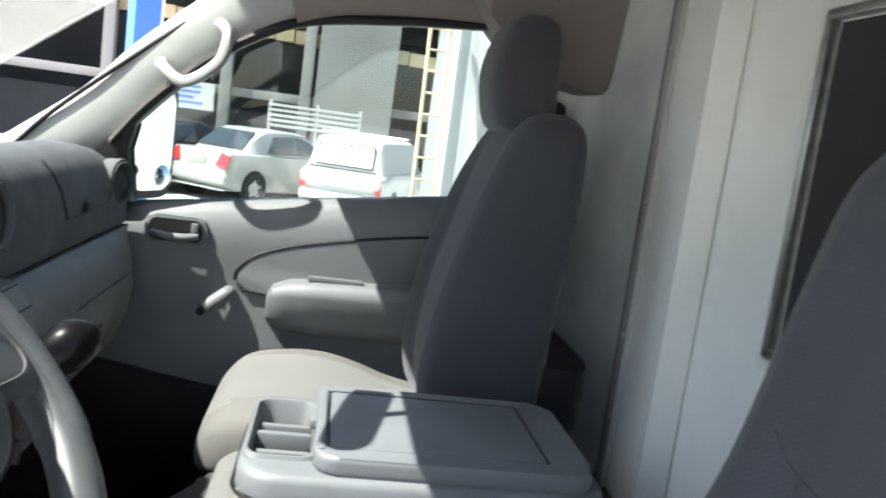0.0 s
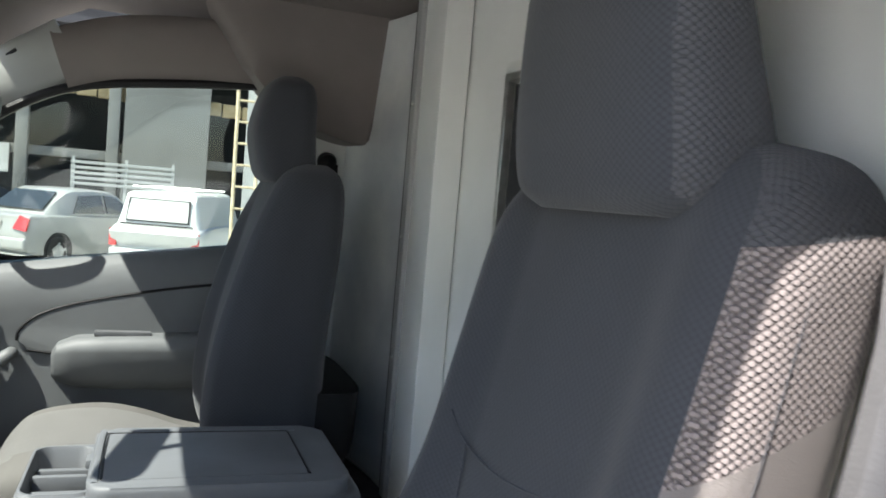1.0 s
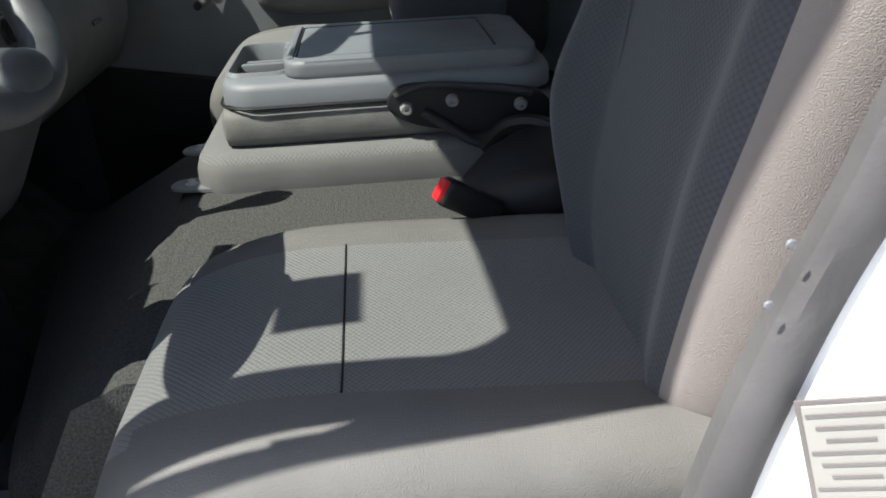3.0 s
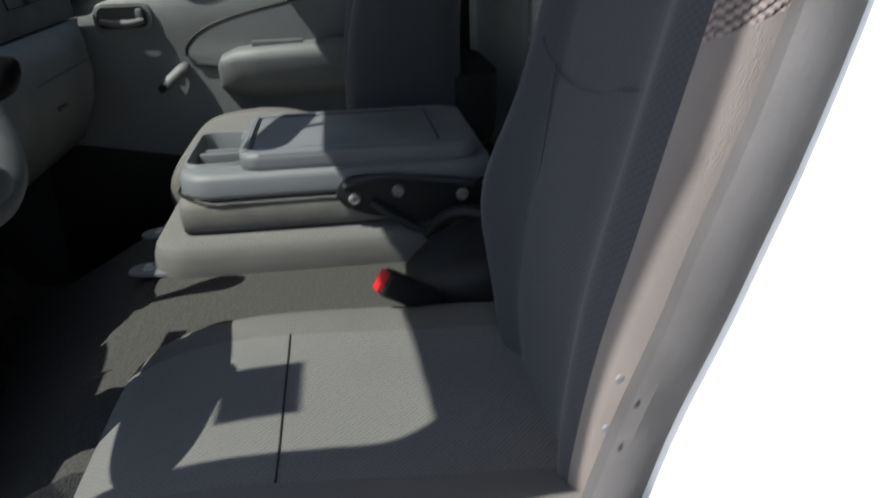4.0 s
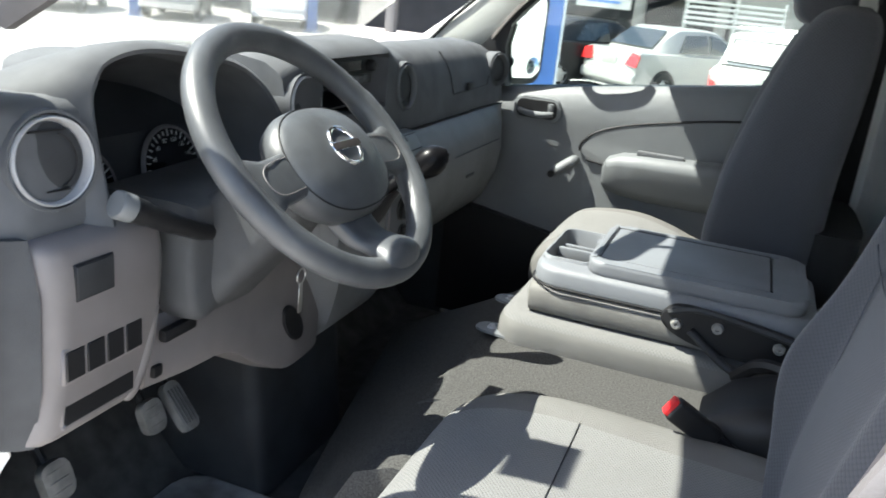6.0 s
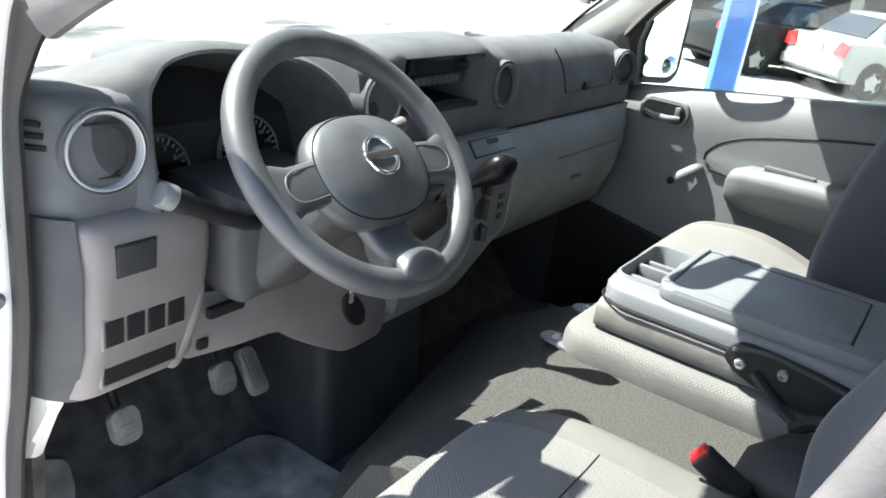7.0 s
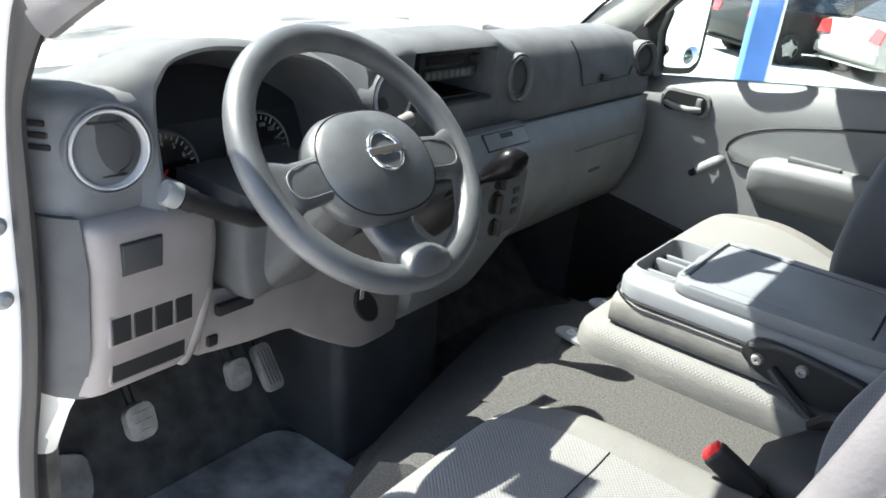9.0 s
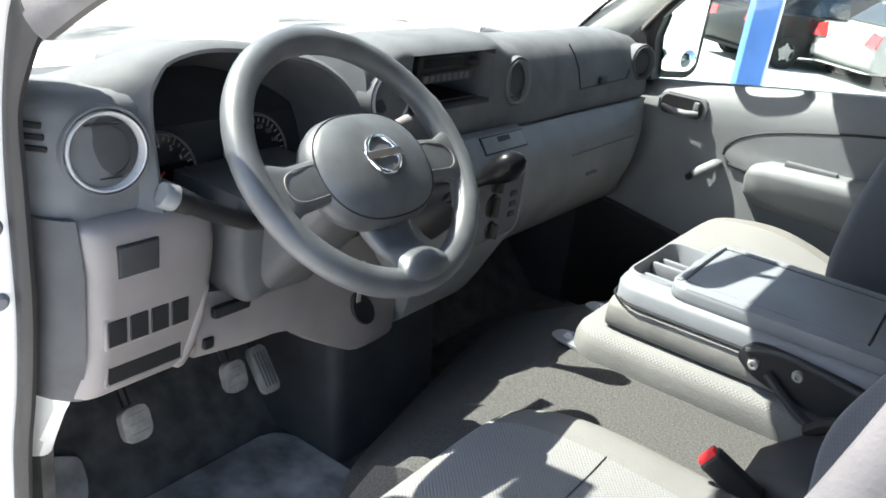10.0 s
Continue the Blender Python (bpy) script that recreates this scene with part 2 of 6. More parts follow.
def tube(bm, pts, radius, sides=10, closed=False, flat=1.0):
    pts = [Vector(q) for q in pts]
    n = len(pts)
    rings = []
    side = None
    for i, q in enumerate(pts):
        a = pts[i - 1] if (i or closed) else q
        b = pts[(i + 1) % n] if (i + 1 < n or closed) else q
        d = (b - a).normalized()
        if side is None:
            side = d.cross(Vector((0, 0, 1)))
            side = side.normalized() if side.length > 0.1 else d.cross(Vector((1, 0, 0))).normalized()
        side = (side - d * side.dot(d)).normalized()
        up = side.cross(d)
        r = radius[i] if isinstance(radius, (list, tuple)) else radius
        rings.append([q + r * (math.cos(t) * side + flat * math.sin(t) * up) for t in (2 * math.pi * k / sides for k in range(sides))])
    if closed:
        rings.append(rings[0])
        loft(bm, rings, caps=False)
        bmesh.ops.remove_doubles(bm, verts=bm.verts, dist=1e-6)
    else:
        loft(bm, rings)
    return bm


def lathe(bm, profile, axis_m, sides=40):
    """Turn a profile of (radius, height) round the local z of axis_m."""
    rings = []
    for r, h in profile:
        rings.append([axis_m @ Vector((r * math.cos(t), r * math.sin(t), h)) for t in (2 * math.pi * k / sides for k in range(sides))])
    loft(bm, rings, caps=False)
    return bm


def slab(bm, outline, axis, lo, hi, bevel=0.0, seg=2):
    """Extrude a 2D outline along an axis between lo and hi."""
    def place(u, v, w):
        return {"x": (w, u, v), "y": (u, w, v), "z": (u, v, w)}[axis]
    a = [bm.verts.new(place(u, v, lo)) for u, v in outline]
    b = [bm.verts.new(place(u, v, hi)) for u, v in outline]
    faces = [bm.faces.new(a), bm.faces.new(b[::-1])]
    for i in range(len(a)):
        j = (i + 1) % len(a)
        bm.faces.new((a[i], b[i], b[j], a[j]))
    if bevel:
        edges = list({e for f in faces for e in f.edges})
        bmesh.ops.bevel(bm, geom=edges, offset=bevel, segments=seg, profile=0.6, affect="EDGES")
    return bm


def round_rect(w, h, r, n=5, cx=0.0, cy=0.0):
    pts = []
    for sx, sy, a0 in ((1, 1, 0), (-1, 1, 90), (-1, -1, 180), (1, -1, 270)):
        for k in range(n + 1):
            a = radians(a0 + 90 * k / n)
            pts.append((cx + sx * (w / 2 - r) + r * math.cos(a), cy + sy * (h / 2 - r) + r * math.sin(a)))
    return pts


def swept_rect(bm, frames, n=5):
    """Loft of rounded rectangles: frames of (matrix, width, height, corner radius)."""
    return loft(bm, [[m @ Vector((u, v, 0)) for u, v in round_rect(w, h, r, n)] for m, w, h, r in frames])


def dense(rows, steps=4):
    """Smoothly resample rows of numbers."""
    out = []
    n = len(rows)
    for i in range(n - 1):
        p0, p1, p2, p3 = rows[max(i - 1, 0)], rows[i], rows[i + 1], rows[min(i + 2, n - 1)]
        for k in range(steps):
            t = k / steps
            out.append([0.5 * (2 * b + (c - a) * t + (2 * a - 5 * b + 4 * c - d) * t * t + (3 * b - a - 3 * c + d) * t ** 3) for a, b, c, d in zip(p0, p1, p2, p3)])
    out.append(list(rows[-1]))
    return out


# ---- van shell ----
FLOOR, PLAT, ROOF = 1.0, 1.357, 2.33
PW = 0.90          # partition plane
DY = 0.80          # passenger door inner face


def sill(x):
    return 1.692 + 0.135 * x


def paint(ob, mats, pick):
    """Give each face the material that pick(centre, normal) names."""
    for m in mats:
        ob.data.materials.append(m)
    for p in ob.data.polygons:
        p.material_index = pick(p.center, p.normal)
    return ob


floor = tagged(part("floor", slab(bmesh.new(), [(-0.62, -0.80), (0.93, -0.80), (0.93, 0.86), (-0.62, 0.86)], "z", FLOOR - 0.06, FLOOR), M_FLOOR),
               "dark rubber cab floor with dusty patches", "floor", kind="structure")
bulk = tagged(part("wall_front", slab(bmesh.new(), [(-0.62, FLOOR), (-0.30, FLOOR), (-0.50, 1.22), (-0.55, 1.66), (-0.62, 1.66)], "y", -0.79, 0.86), M_FLOOR),
              "dark sloping toe board below the dashboard", "wall", kind="structure")

bm = bmesh.new()
slab(bm, [(-0.62, 1.29), (-0.19, 1.29), (-0.172, 1.30), (-0.158, 1.33), (-0.146, 1.38), (-0.13, 1.405), (-0.118, 1.412), (-0.118, 1.42), (-0.16, 1.45), (-0.18, 1.72), (-0.62, 1.72)], "y", -0.765, -0.745, 0.008)
tagged(part("kick_panel", bm, M_WHITE), "white painted kick panel beside the footwell", "kick panel", kind="structure")
bm = bmesh.new()
slab(bm, [(-0.62, FLOOR), (-0.19, FLOOR), (-0.18, 1.36), (-0.19, 1.42), (-0.62, 1.42)], "y", -0.758, -0.738, 0.006)
tagged(part("kick_panel", bm, M_FLOOR), "dark carpet lining on the side of the footwell", "kick panel", kind="structure")
# passenger kick panel, darker than the door plastic to imitate shadow
bm = bmesh.new()
slab(bm, [(-0.62, FLOOR), (-0.19, FLOOR), (-0.19, 1.28), (-0.13, 1.33), (-0.11, 1.40), (-0.16, 1.44), (-0.18, 1.72), (-0.62, 1.72)], "y", 0.805, 0.855, 0.008)
tagged(part("kick_panel", bm, M_COVER), "plastic kick panel, coloured dark for the footwell shade", "kick panel", kind="structure")

# raised carpeted platform under the seats
bm = bmesh.new()
prof = [(0.93, FLOOR), (0.93, PLAT)] + [(p.x, p.z) for p in smooth_line([(0.32, 0, PLAT), (0.20, 0, PLAT - 0.004), (0.165, 0, PLAT - 0.03), (0.14, 0, PLAT - 0.10), (0.10, 0, FLOOR)], 6)]
slab(bm, prof, "y", -0.30, 0.285, 0.012)
platform = tagged(part("engine_cover", bm, M_CARPET), "grey carpeted engine cover raised between the seats", "engine cover", kind="structure")
# both seat boxes use the near-black floor colour as the shade below the seats
bm = bmesh.new()
prof = [(0.93, FLOOR), (0.93, 1.27)] + [(p.x, p.z) for p in smooth_line([(0.34, 0, 1.27), (0.27, 0, 1.26), (0.24, 0, 1.2), (0.22, 0, FLOOR)], 6)]
slab(bm, prof, "y", -0.74, -0.302, 0.02)
tagged(part("seat_base", bm, M_FLOOR), "carpeted box carrying the driver seat, coloured dark for shade", "seat base", kind="structure")
bm = bmesh.new()
prof = [(0.93, FLOOR), (0.93, 1.32)] + [(p.x, p.z) for p in smooth_line([(0.34, 0, 1.32), (0.27, 0, 1.31), (0.24, 0, 1.25), (0.22, 0, FLOOR)], 6)]
slab(bm, prof, "y", 0.287, 0.795, 0.02)
tagged(part("seat_base", bm, M_FLOOR), "box carrying the passenger seat, coloured dark for shade", "seat base", kind="structure")
# carpet falling away in front of the platform
bm = bmesh.new()
front = [(0.085, -0.50, 1.17), (0.062, -0.43, 1.19), (0.038, -0.38, 1.20), (0.008, -0.25, 1.20), (-0.022, -0.108, 1.20), (-0.062, 0.10, 1.20), (-0.082, 0.21, 1.20), (-0.065, 0.258, 1.20), (0.0, 0.277, 1.20)]
fr = smooth_line(front, 5)
rings = []
for p in fr:
    rings.append([(0.92, p.y, PLAT + 0.003), (0.22, p.y, PLAT + 0.002), (0.17, p.y, 1.336), (p.x * 0.6 + 0.068, p.y, p.z * 0.6 + 1.328 * 0.4 + 0.006), (p.x + 0.03, p.y, p.z + 0.02), (p.x, p.y, p.z), (p.x - 0.012, p.y, p.z - 0.03), (p.x - 0.02, p.y, FLOOR + 0.001), (0.92, p.y, FLOOR + 0.001)])
loft(bm, rings)
tagged(part("carpet_ramp", bm, M_CARPET), "dark grey carpet sloping down to the footwells", "carpet", kind="structure")
# tunnel between the footwells
bm = bmesh.new()
slab(bm, [(-0.55, FLOOR + 0.001), (-0.55, 1.36), (-0.22, 1.34), (-0.17, 1.30), (-0.14, FLOOR + 0.001)], "y", -0.215, 0.10, 0.03, 3)
tagged(part("floor_tunnel", bm, M_COVER), "black plastic housing under the centre of the dashboard", "floor tunnel", kind="structure")
# door sill
bm = boxed((0.15, -0.79, FLOOR - 0.03), (1.1, 0.10, 0.08), 0.015)
tagged(part("sill_plate", bm, M_WHITE), "white painted door sill with scuffs", "door sill", kind="structure")

# roof lining
bm = bmesh.new()
rings = []
for i in range(17):
    y = -0.79 + 1.64 * i / 16
    e = abs(y) / 0.80
    drop = 0.05 * e ** 4
    front = 0.024 + 0.05 * e ** 3
    ring = [(front + dx, y, ROOF - drop - dz) for dx, dz in ((0.0, 0.125), (0.03, 0.10), (0.08, 0.04), (0.16, 0.0))] + [(x, y, ROOF - drop) for x in (0.4, 0.6, 0.8, 0.92)]
    ring += [(x, y, ROOF + 0.05 - drop) for x in (0.92, 0.5, 0.2)] + [(front + 0.01, y, ROOF - drop - 0.07), (front - 0.005, y, ROOF - drop - 0.12)]
    rings.append(ring)
loft(bm, rings)
tagged(part("ceiling", bm, M_HEAD), "grey brown fabric roof lining", "roof lining", kind="structure")


# pillars and roof rails on both sides
line = smooth_line([(-0.36, 0.82, 1.68), (-0.155, 0.815, 1.84), (-0.04, 0.805, 1.957), (0.10, 0.79, 2.075), (0.22, 0.775, 2.158)], 6)
tube(bm := bmesh.new(), [Vector((p.x, p.y, p.z + 0.014)) for p in line], 0.021, 20, flat=2.9)
tagged(part("a_pillar", bm, M_LIGHT), "pale grey plastic windscreen pillar trim", "pillar trim", kind="structure")
for s in (1, -1):
    rise = 0.0 if s > 0 else 0.085
    line = smooth_line([(0.20, 0.775, 2.14), (0.30, 0.77, 2.175), (0.42, 0.765, 2.195), (0.66, 0.76, 2.205), (0.90, 0.76, 2.21)], 6)
    line = [Vector((p.x, p.y * s, p.z + rise)) for p in line]
    tube(bm := bmesh.new(), line, 0.028 if s > 0 else 0.014, 12, flat=2.4)
    tagged(part("roof_rail", bm, M_HEAD), "grey brown fabric covered roof rail", "roof rail", kind="structure")
# driver side pillar: a broad strip that widens into the roof corner; rows of x, z, inner y, outer y
bm = bmesh.new()
rings = []
for x, z, yi, yo in dense(((-0.36, 1.705, -0.722, -0.812), (-0.20, 1.832, -0.714, -0.804), (-0.05, 1.950, -0.708, -0.792), (0.05, 2.028, -0.718, -0.796), (0.085, 2.056, -0.722, -0.80), (0.108, 2.075, -0.708, -0.80), (0.124, 2.096, -0.676, -0.80), (0.130, 2.122, -0.622, -0.80), (0.122, 2.155, -0.55, -0.797))):
    n = Vector((-0.61, 0, 0.79)) * 0.017
    w = yi - yo
    ring = []
    for u, v in ((0.0, -0.6), (0.08, -1), (0.5, -1.15), (0.92, -1), (1.0, -0.6), (1.0, 0.6), (0.92, 1), (0.08, 1), (0.0, 0.6)):
        ring.append((x + n.x * v, yo + w * u, z + n.z * v))
    rings.append(ring)
loft(bm, rings)
tagged(part("a_pillar", bm, M_LIGHT), "pale grey plastic windscreen pillar trim", "pillar trim", kind="structure")
bm = bmesh.new()
tube(bm, smooth_line([(-0.36, 0.80, 1.712), (-0.322, 0.80, 1.757), (-0.236, 0.797, 1.851), (-0.09, 0.79, 1.978), (0.063, 0.782, 2.105), (0.12, 0.77, 2.15)], 5), 0.0045, 8)
tagged(part("windscreen_seal", bm, M_BLACK), "black rubber edge seal of the windscreen", "window seal", kind="structure")
# windscreen frame seal and glass
bm = bmesh.new()
rings = []
for i in range(29):
    y = -0.79 + 1.58 * i / 28
    bow = 0.10 * (1 - (y / 0.79) ** 2)
    near, far = [], []
    for k in range(9):
        u = k / 8
        p = Vector((-0.62 - bow, y, 1.69)).lerp(Vector((0.055 - bow * 0.25, y * 0.96, 2.20)), u) + Vector((-0.55, 0, 0.83)) * (0.05 * u * (1 - u))
        near.append(p)
        far.append(p + Vector((-0.0025, 0, 0.003)))
    rings.append(near + far[::-1])
loft(bm, rings)
w = tagged(part("window_1", bm, M_SCREEN), "clear laminated windscreen", "windscreen", kind="structure")


# paper permit stuck inside the windscreen
T = Matrix.Translation((-0.081, -0.645, 2.146)) @ pose(0, 0, 0, 0, -37, 0)
permit = tagged(part("windscreen_sticker", boxed((0, 0, 0), (0.066, 0.094, 0.001), 0, 1, T), M_PAPER), "small paper permit stuck to the top corner of the windscreen", "sticker")

for x0, y0, x1, y1 in ((-0.70, -0.66, -0.745, -0.18), (-0.745, 0.02, -0.715, 0.60)):
    wp = thing("wiper", "black windscreen wiper arm with blade", "wiper")
    bm = bmesh.new()
    tube(bm, smooth_line([(x0 - 0.05, y0, 1.700), (x0 - 0.02, y0 + 0.10, 1.728), (x0 * 0.5 + x1 * 0.5 - 0.01, (y0 + y1) / 2, 1.735), (x1 - 0.01, y1, 1.722)], 5), 0.007, 8)
    part("arm", bm, M_BLACK, wp)
    part("blade", boxed(((x0 + x1) / 2 + 0.004, (y0 + y1) / 2 + 0.05, 1.722), (0.012, 0.46, 0.014), 0.003, 1, None), M_BLACK, wp)
# driver side door frame
def lean_in(z, x=1.0):
    roof = 0.042 * max(0.0, (z - 1.72) / 0.5) ** 1.2 * max(0.0, min(1.0, (x - 0.35) / 0.25))
    return roof - 0.055 * (1 - max(0.0, min(1.0, (z - 1.95) / 0.2))) * max(0.0, min(1.0, (x - 0.40) / 0.13))


def strip(name, inner, outer, y0, y1, mat, label, cat):
    bm = bmesh.new()
    rings = []
    for a, b in zip(smooth_line([(x, 0, z) for x, z in inner], 5), smooth_line([(x, 0, z) for x, z in outer], 5)):
        c = (a + b) / 2
        g = lean_in(c.z, c.x)
        rings.append([(a.x, y0 + 0.006 + g, a.z), (a.x * 0.8 + b.x * 0.2, y0 + 0.001 + g, a.z * 0.8 + b.z * 0.2), (c.x, y0 + g, c.z), (b.x * 0.8 + a.x * 0.2, y0 + 0.001 + g, b.z * 0.8 + a.z * 0.2),
                      (b.x, y0 + 0.006 + g, b.z), (b.x, y1 + g, b.z), (a.x, y1 + g, a.z)])
    loft(bm, rings)
    return tagged(part(name, bm, mat), label, cat, kind="structure")


strip("door_seal", [(0.540, 1.0), (0.555, 1.30), (0.572, 1.44), (0.588, 1.526), (0.608, 1.596), (0.629, 1.653), (0.641, 1.69), (0.673, 1.78), (0.699, 1.874), (0.715, 1.95), (0.726, 2.07), (0.705, 2.15), (0.62, 2.212), (0.52, 2.212), (0.455, 2.196), (0.41, 2.165), (0.30, 2.075), (0.18, 1.968), (0.05, 1.905), (-0.03, 1.86)],
      [(0.565, 1.0), (0.582, 1.30), (0.600, 1.44), (0.613, 1.519), (0.634, 1.597), (0.655, 1.651), (0.668, 1.687), (0.700, 1.78), (0.726, 1.875), (0.738, 1.96), (0.746, 2.08), (0.725, 2.175), (0.625, 2.239), (0.515, 2.240), (0.443, 2.222), (0.395, 2.188), (0.285, 2.098), (0.165, 1.992), (0.035, 1.93), (-0.07, 1.895)],
      -0.806, -0.790, M_RUBBER, "grey rubber edged rear door frame seal", "door seal")
strip("door_seal", [(-0.032, 1.87), (-0.055, 1.84), (-0.086, 1.78), (-0.087, 1.70), (-0.087, 1.627), (-0.089, 1.55), (-0.104, 1.447), (-0.127, 1.34), (-0.136, 1.20), (-0.12, 1.0)],
      [(-0.072, 1.905), (-0.095, 1.86), (-0.112, 1.78), (-0.121, 1.70), (-0.121, 1.614), (-0.122, 1.537), (-0.137, 1.433), (-0.160, 1.33), (-0.170, 1.18), (-0.155, 0.98)],
      -0.806, -0.795, M_BLACK, "dark grey rubber front door frame seal", "door seal")
bm = bmesh.new()
slab(bm, [(-0.40, 1.0), (-0.160, 1.0), (-0.174, 1.18), (-0.164, 1.33), (-0.141, 1.433), (-0.126, 1.537), (-0.125, 1.614), (-0.124, 1.70), (-0.116, 1.78), (-0.098, 1.86), (-0.074, 1.91), (-0.10, 1.93), (-0.40, 1.74)], "y", -0.835, -0.782, 0.006, 2)
jamb = tagged(part("door_jamb_front", bm, M_WHITE), "white painted front door pillar with hinge bolts", "door pillar", kind="structure")
for z in (1.561, 1.648):
    bm = bmesh.new()
    lathe(bm, [(0.0, 0.005), (0.006, 0.005), (0.008, 0.002), (0.011, 0.0)], pose(-0.1245, -0.8165, z, 0, 90, 0), 20)
    part("bolt", bm, M_DOOR, jamb, "dark hinge bolt")
bm = bmesh.new()
rings = []
for p in smooth_line([(0.561, 0, 1.0), (0.578, 0, 1.30), (0.596, 0, 1.44), (0.609, 0, 1.519), (0.630, 0, 1.597), (0.651, 0, 1.651), (0.664, 0, 1.687), (0.696, 0, 1.78), (0.722, 0, 1.875), (0.734, 0, 1.96), (0.742, 0, 2.08), (0.721, 0, 2.171), (0.625, 0, 2.235), (0.515, 0, 2.236), (0.443, 0, 2.218), (0.395, 0, 2.184), (0.285, 0, 2.094), (0.165, 0, 1.988), (0.035, 0, 1.926)], 4):
    top = 1.0 if p.x < 0.7 and p.z > 1.91 else max(0.0, min(1.0, (p.z - 1.96) / 0.2))
    g = lean_in(p.z, p.x)
    far = Vector((1.02, 0, p.z + 0.02)).lerp(Vector((p.x + 0.03, 0, 2.36)), top * top)
    mid = p.lerp(far, 0.42)
    rings.append([(p.x, -0.800 + g, p.z), (p.x + (mid.x - p.x) * 0.1, -0.811 + g, p.z + (mid.z - p.z) * 0.1), (mid.x, -0.88 + 0.055 * top + lean_in(mid.z, mid.x), mid.z), (far.x, -0.885 + 0.075 * top + lean_in(far.z, far.x), far.z),
                  (far.x, -0.80 + lean_in(far.z, far.x), far.z), (p.x + 0.03, -0.785 + g, p.z + 0.01), (p.x, -0.785 + g, p.z)])
loft(bm, rings)
jamb_b = tagged(part("door_jamb_rear", bm, M_WHITE), "white painted rear door pillar and roof edge with a data sticker", "door pillar", kind="structure")
for x, z in ((0.607, 1.634), (0.602, 1.609)):
    bm = bmesh.new()
    lathe(bm, [(0.0, 0.0009), (0.0016, 0.0008), (0.0022, 0.0)], pose(x, -0.8605, z, 90, 0, 0), 10)
    part("screw", bm, M_TRAY, jamb_b)
bm = boxed((0.86, -0.775, 1.6), (0.10, 0.02, 1.2))
tagged(part("wall_driver", bm, M_RUBBER), "grey inner trim behind the driver seat", "wall", kind="structure")
# partition with its sliding door
wall = part("wall_partition", boxed((PW + 0.02, 0.0, 1.7), (0.03, 1.7, 1.5)), M_PART)
tagged(wall, "off white painted steel partition behind the seats", "partition", kind="structure")
part("channel", boxed((PW - 0.012, 0.345, 1.7), (0.034, 0.20, 1.44), 0.006), M_PART, wall, "cream painted upright channel with rivets")
part("edge_strip", boxed((PW - 0.022, 0.247, 1.7), (0.05, 0.010, 1.44), 0.003), M_PART, wall)
part("edge_strip", boxed((PW - 0.022, 0.428, 1.7), (0.034, 0.032, 1.44), 0.004), M_TARP, wall, "grey upright strip with rivets")
part("edge_strip", boxed((PW - 0.034, 0.449, 1.7), (0.006, 0.006, 1.44)), M_BLACK, wall, "dark gap along the channel")
for z in (1.45, 1.6, 1.84, 2.1):
    bm = bmesh.new()
    lathe(bm, [(0.0, 0.004), (0.004, 0.003), (0.006, 0.0)], pose(PW - 0.039, 0.428, z, 0, -90, 0), 12)
    part("rivet", bm, M_STEEL, wall)
# curved panel beside the channel
bm = bmesh.new()
rings = []
for i in range(11):
    t = i / 10
    y = 0.454 + 0.406 * t
    x = PW - 0.03 - 0.055 * math.sin(t * math.pi / 2) ** 2
    rings.append([(x, y, 1.30), (x, y, 1.7), (x + 0.0, y, 2.05), (x + 0.02, y, 2.30), (x + 0.06, y, 2.30), (x + 0.06, y, 1.30)])
loft(bm, rings)
part("side_panel", bm, M_PANEL, wall, "curved white painted side panel")
# window in the partition
wf = part("window_frame", boxed((PW - 0.012, -0.235, 1.90), (0.03, 0.50, 0.46), 0.01), M_PART, wall, "cream window frame")
# flat dark plate in place of the view into the shaded load space
part("pane", boxed((PW - 0.03, -0.25, 1.90), (0.006, 0.41, 0.38)), M_INTERIOR_SHADE, wall, "near-black plate standing for the unlit load space")
for c, sz in (((PW - 0.032, -0.03, 1.90), (0.02, 0.012, 0.41)), ((PW - 0.032, -0.25, 2.10), (0.02, 0.45, 0.012)), ((PW - 0.032, -0.25, 1.70), (0.02, 0.45, 0.012))):
    part("window_bead", boxed(c, sz, 0.003), M_STEEL, wall, "grey metal bead")
part("hinge", boxed((PW - 0.015, 0.28, 2.26), (0.02, 0.06, 0.02), 0.004), M_STEEL, wall, "small metal hinge plate")

# ---- passenger door ----
door = thing("passenger_door", "closed grey passenger door with wind down window", "door")
bm = bmesh.new()
rings = []
xs = [-0.20 + 1.0 * i / 24 for i in range(25)]
for x in xs:
    s = sill(x)
    rings.append([(x, DY + 0.075, s - 0.012), (x, DY + 0.05, s + 0.004), (x, DY + 0.028, s - 0.002), (x, DY + 0.010, s - 0.022), (x, DY + 0.0, s - 0.06), (x, DY - 0.002, s - 0.10),
                  (x, DY + 0.001, s - 0.15), (x, DY + 0.002, s - 0.22), (x, DY + 0.0, s - 0.27), (x, DY - 0.004, 1.30), (x, DY, 1.02), (x, DY + 0.075, 1.02)])
loft(bm, rings)
panel = part("door_panel", bm, M_DOOR, door)
# raised insert with a curved nose
bm = bmesh.new()
outline = [(p.x, p.z) for p in smooth_line([(0.145, 0, 1.548), (0.15, 0, 1.572), (0.185, 0, 1.604), (0.26, 0, 1.632), (0.40, 0, 1.662), (0.55, 0, 1.685), (0.75, 0, 1.705)], 6)]
outline += [(p.x, p.z) for p in smooth_line([(0.75, 0, 1.56), (0.45, 0, 1.535), (0.25, 0, 1.522), (0.165, 0, 1.528)], 6)]
slab(bm, outline, "y", DY - 0.005, DY + 0.02, 0.003, 3)
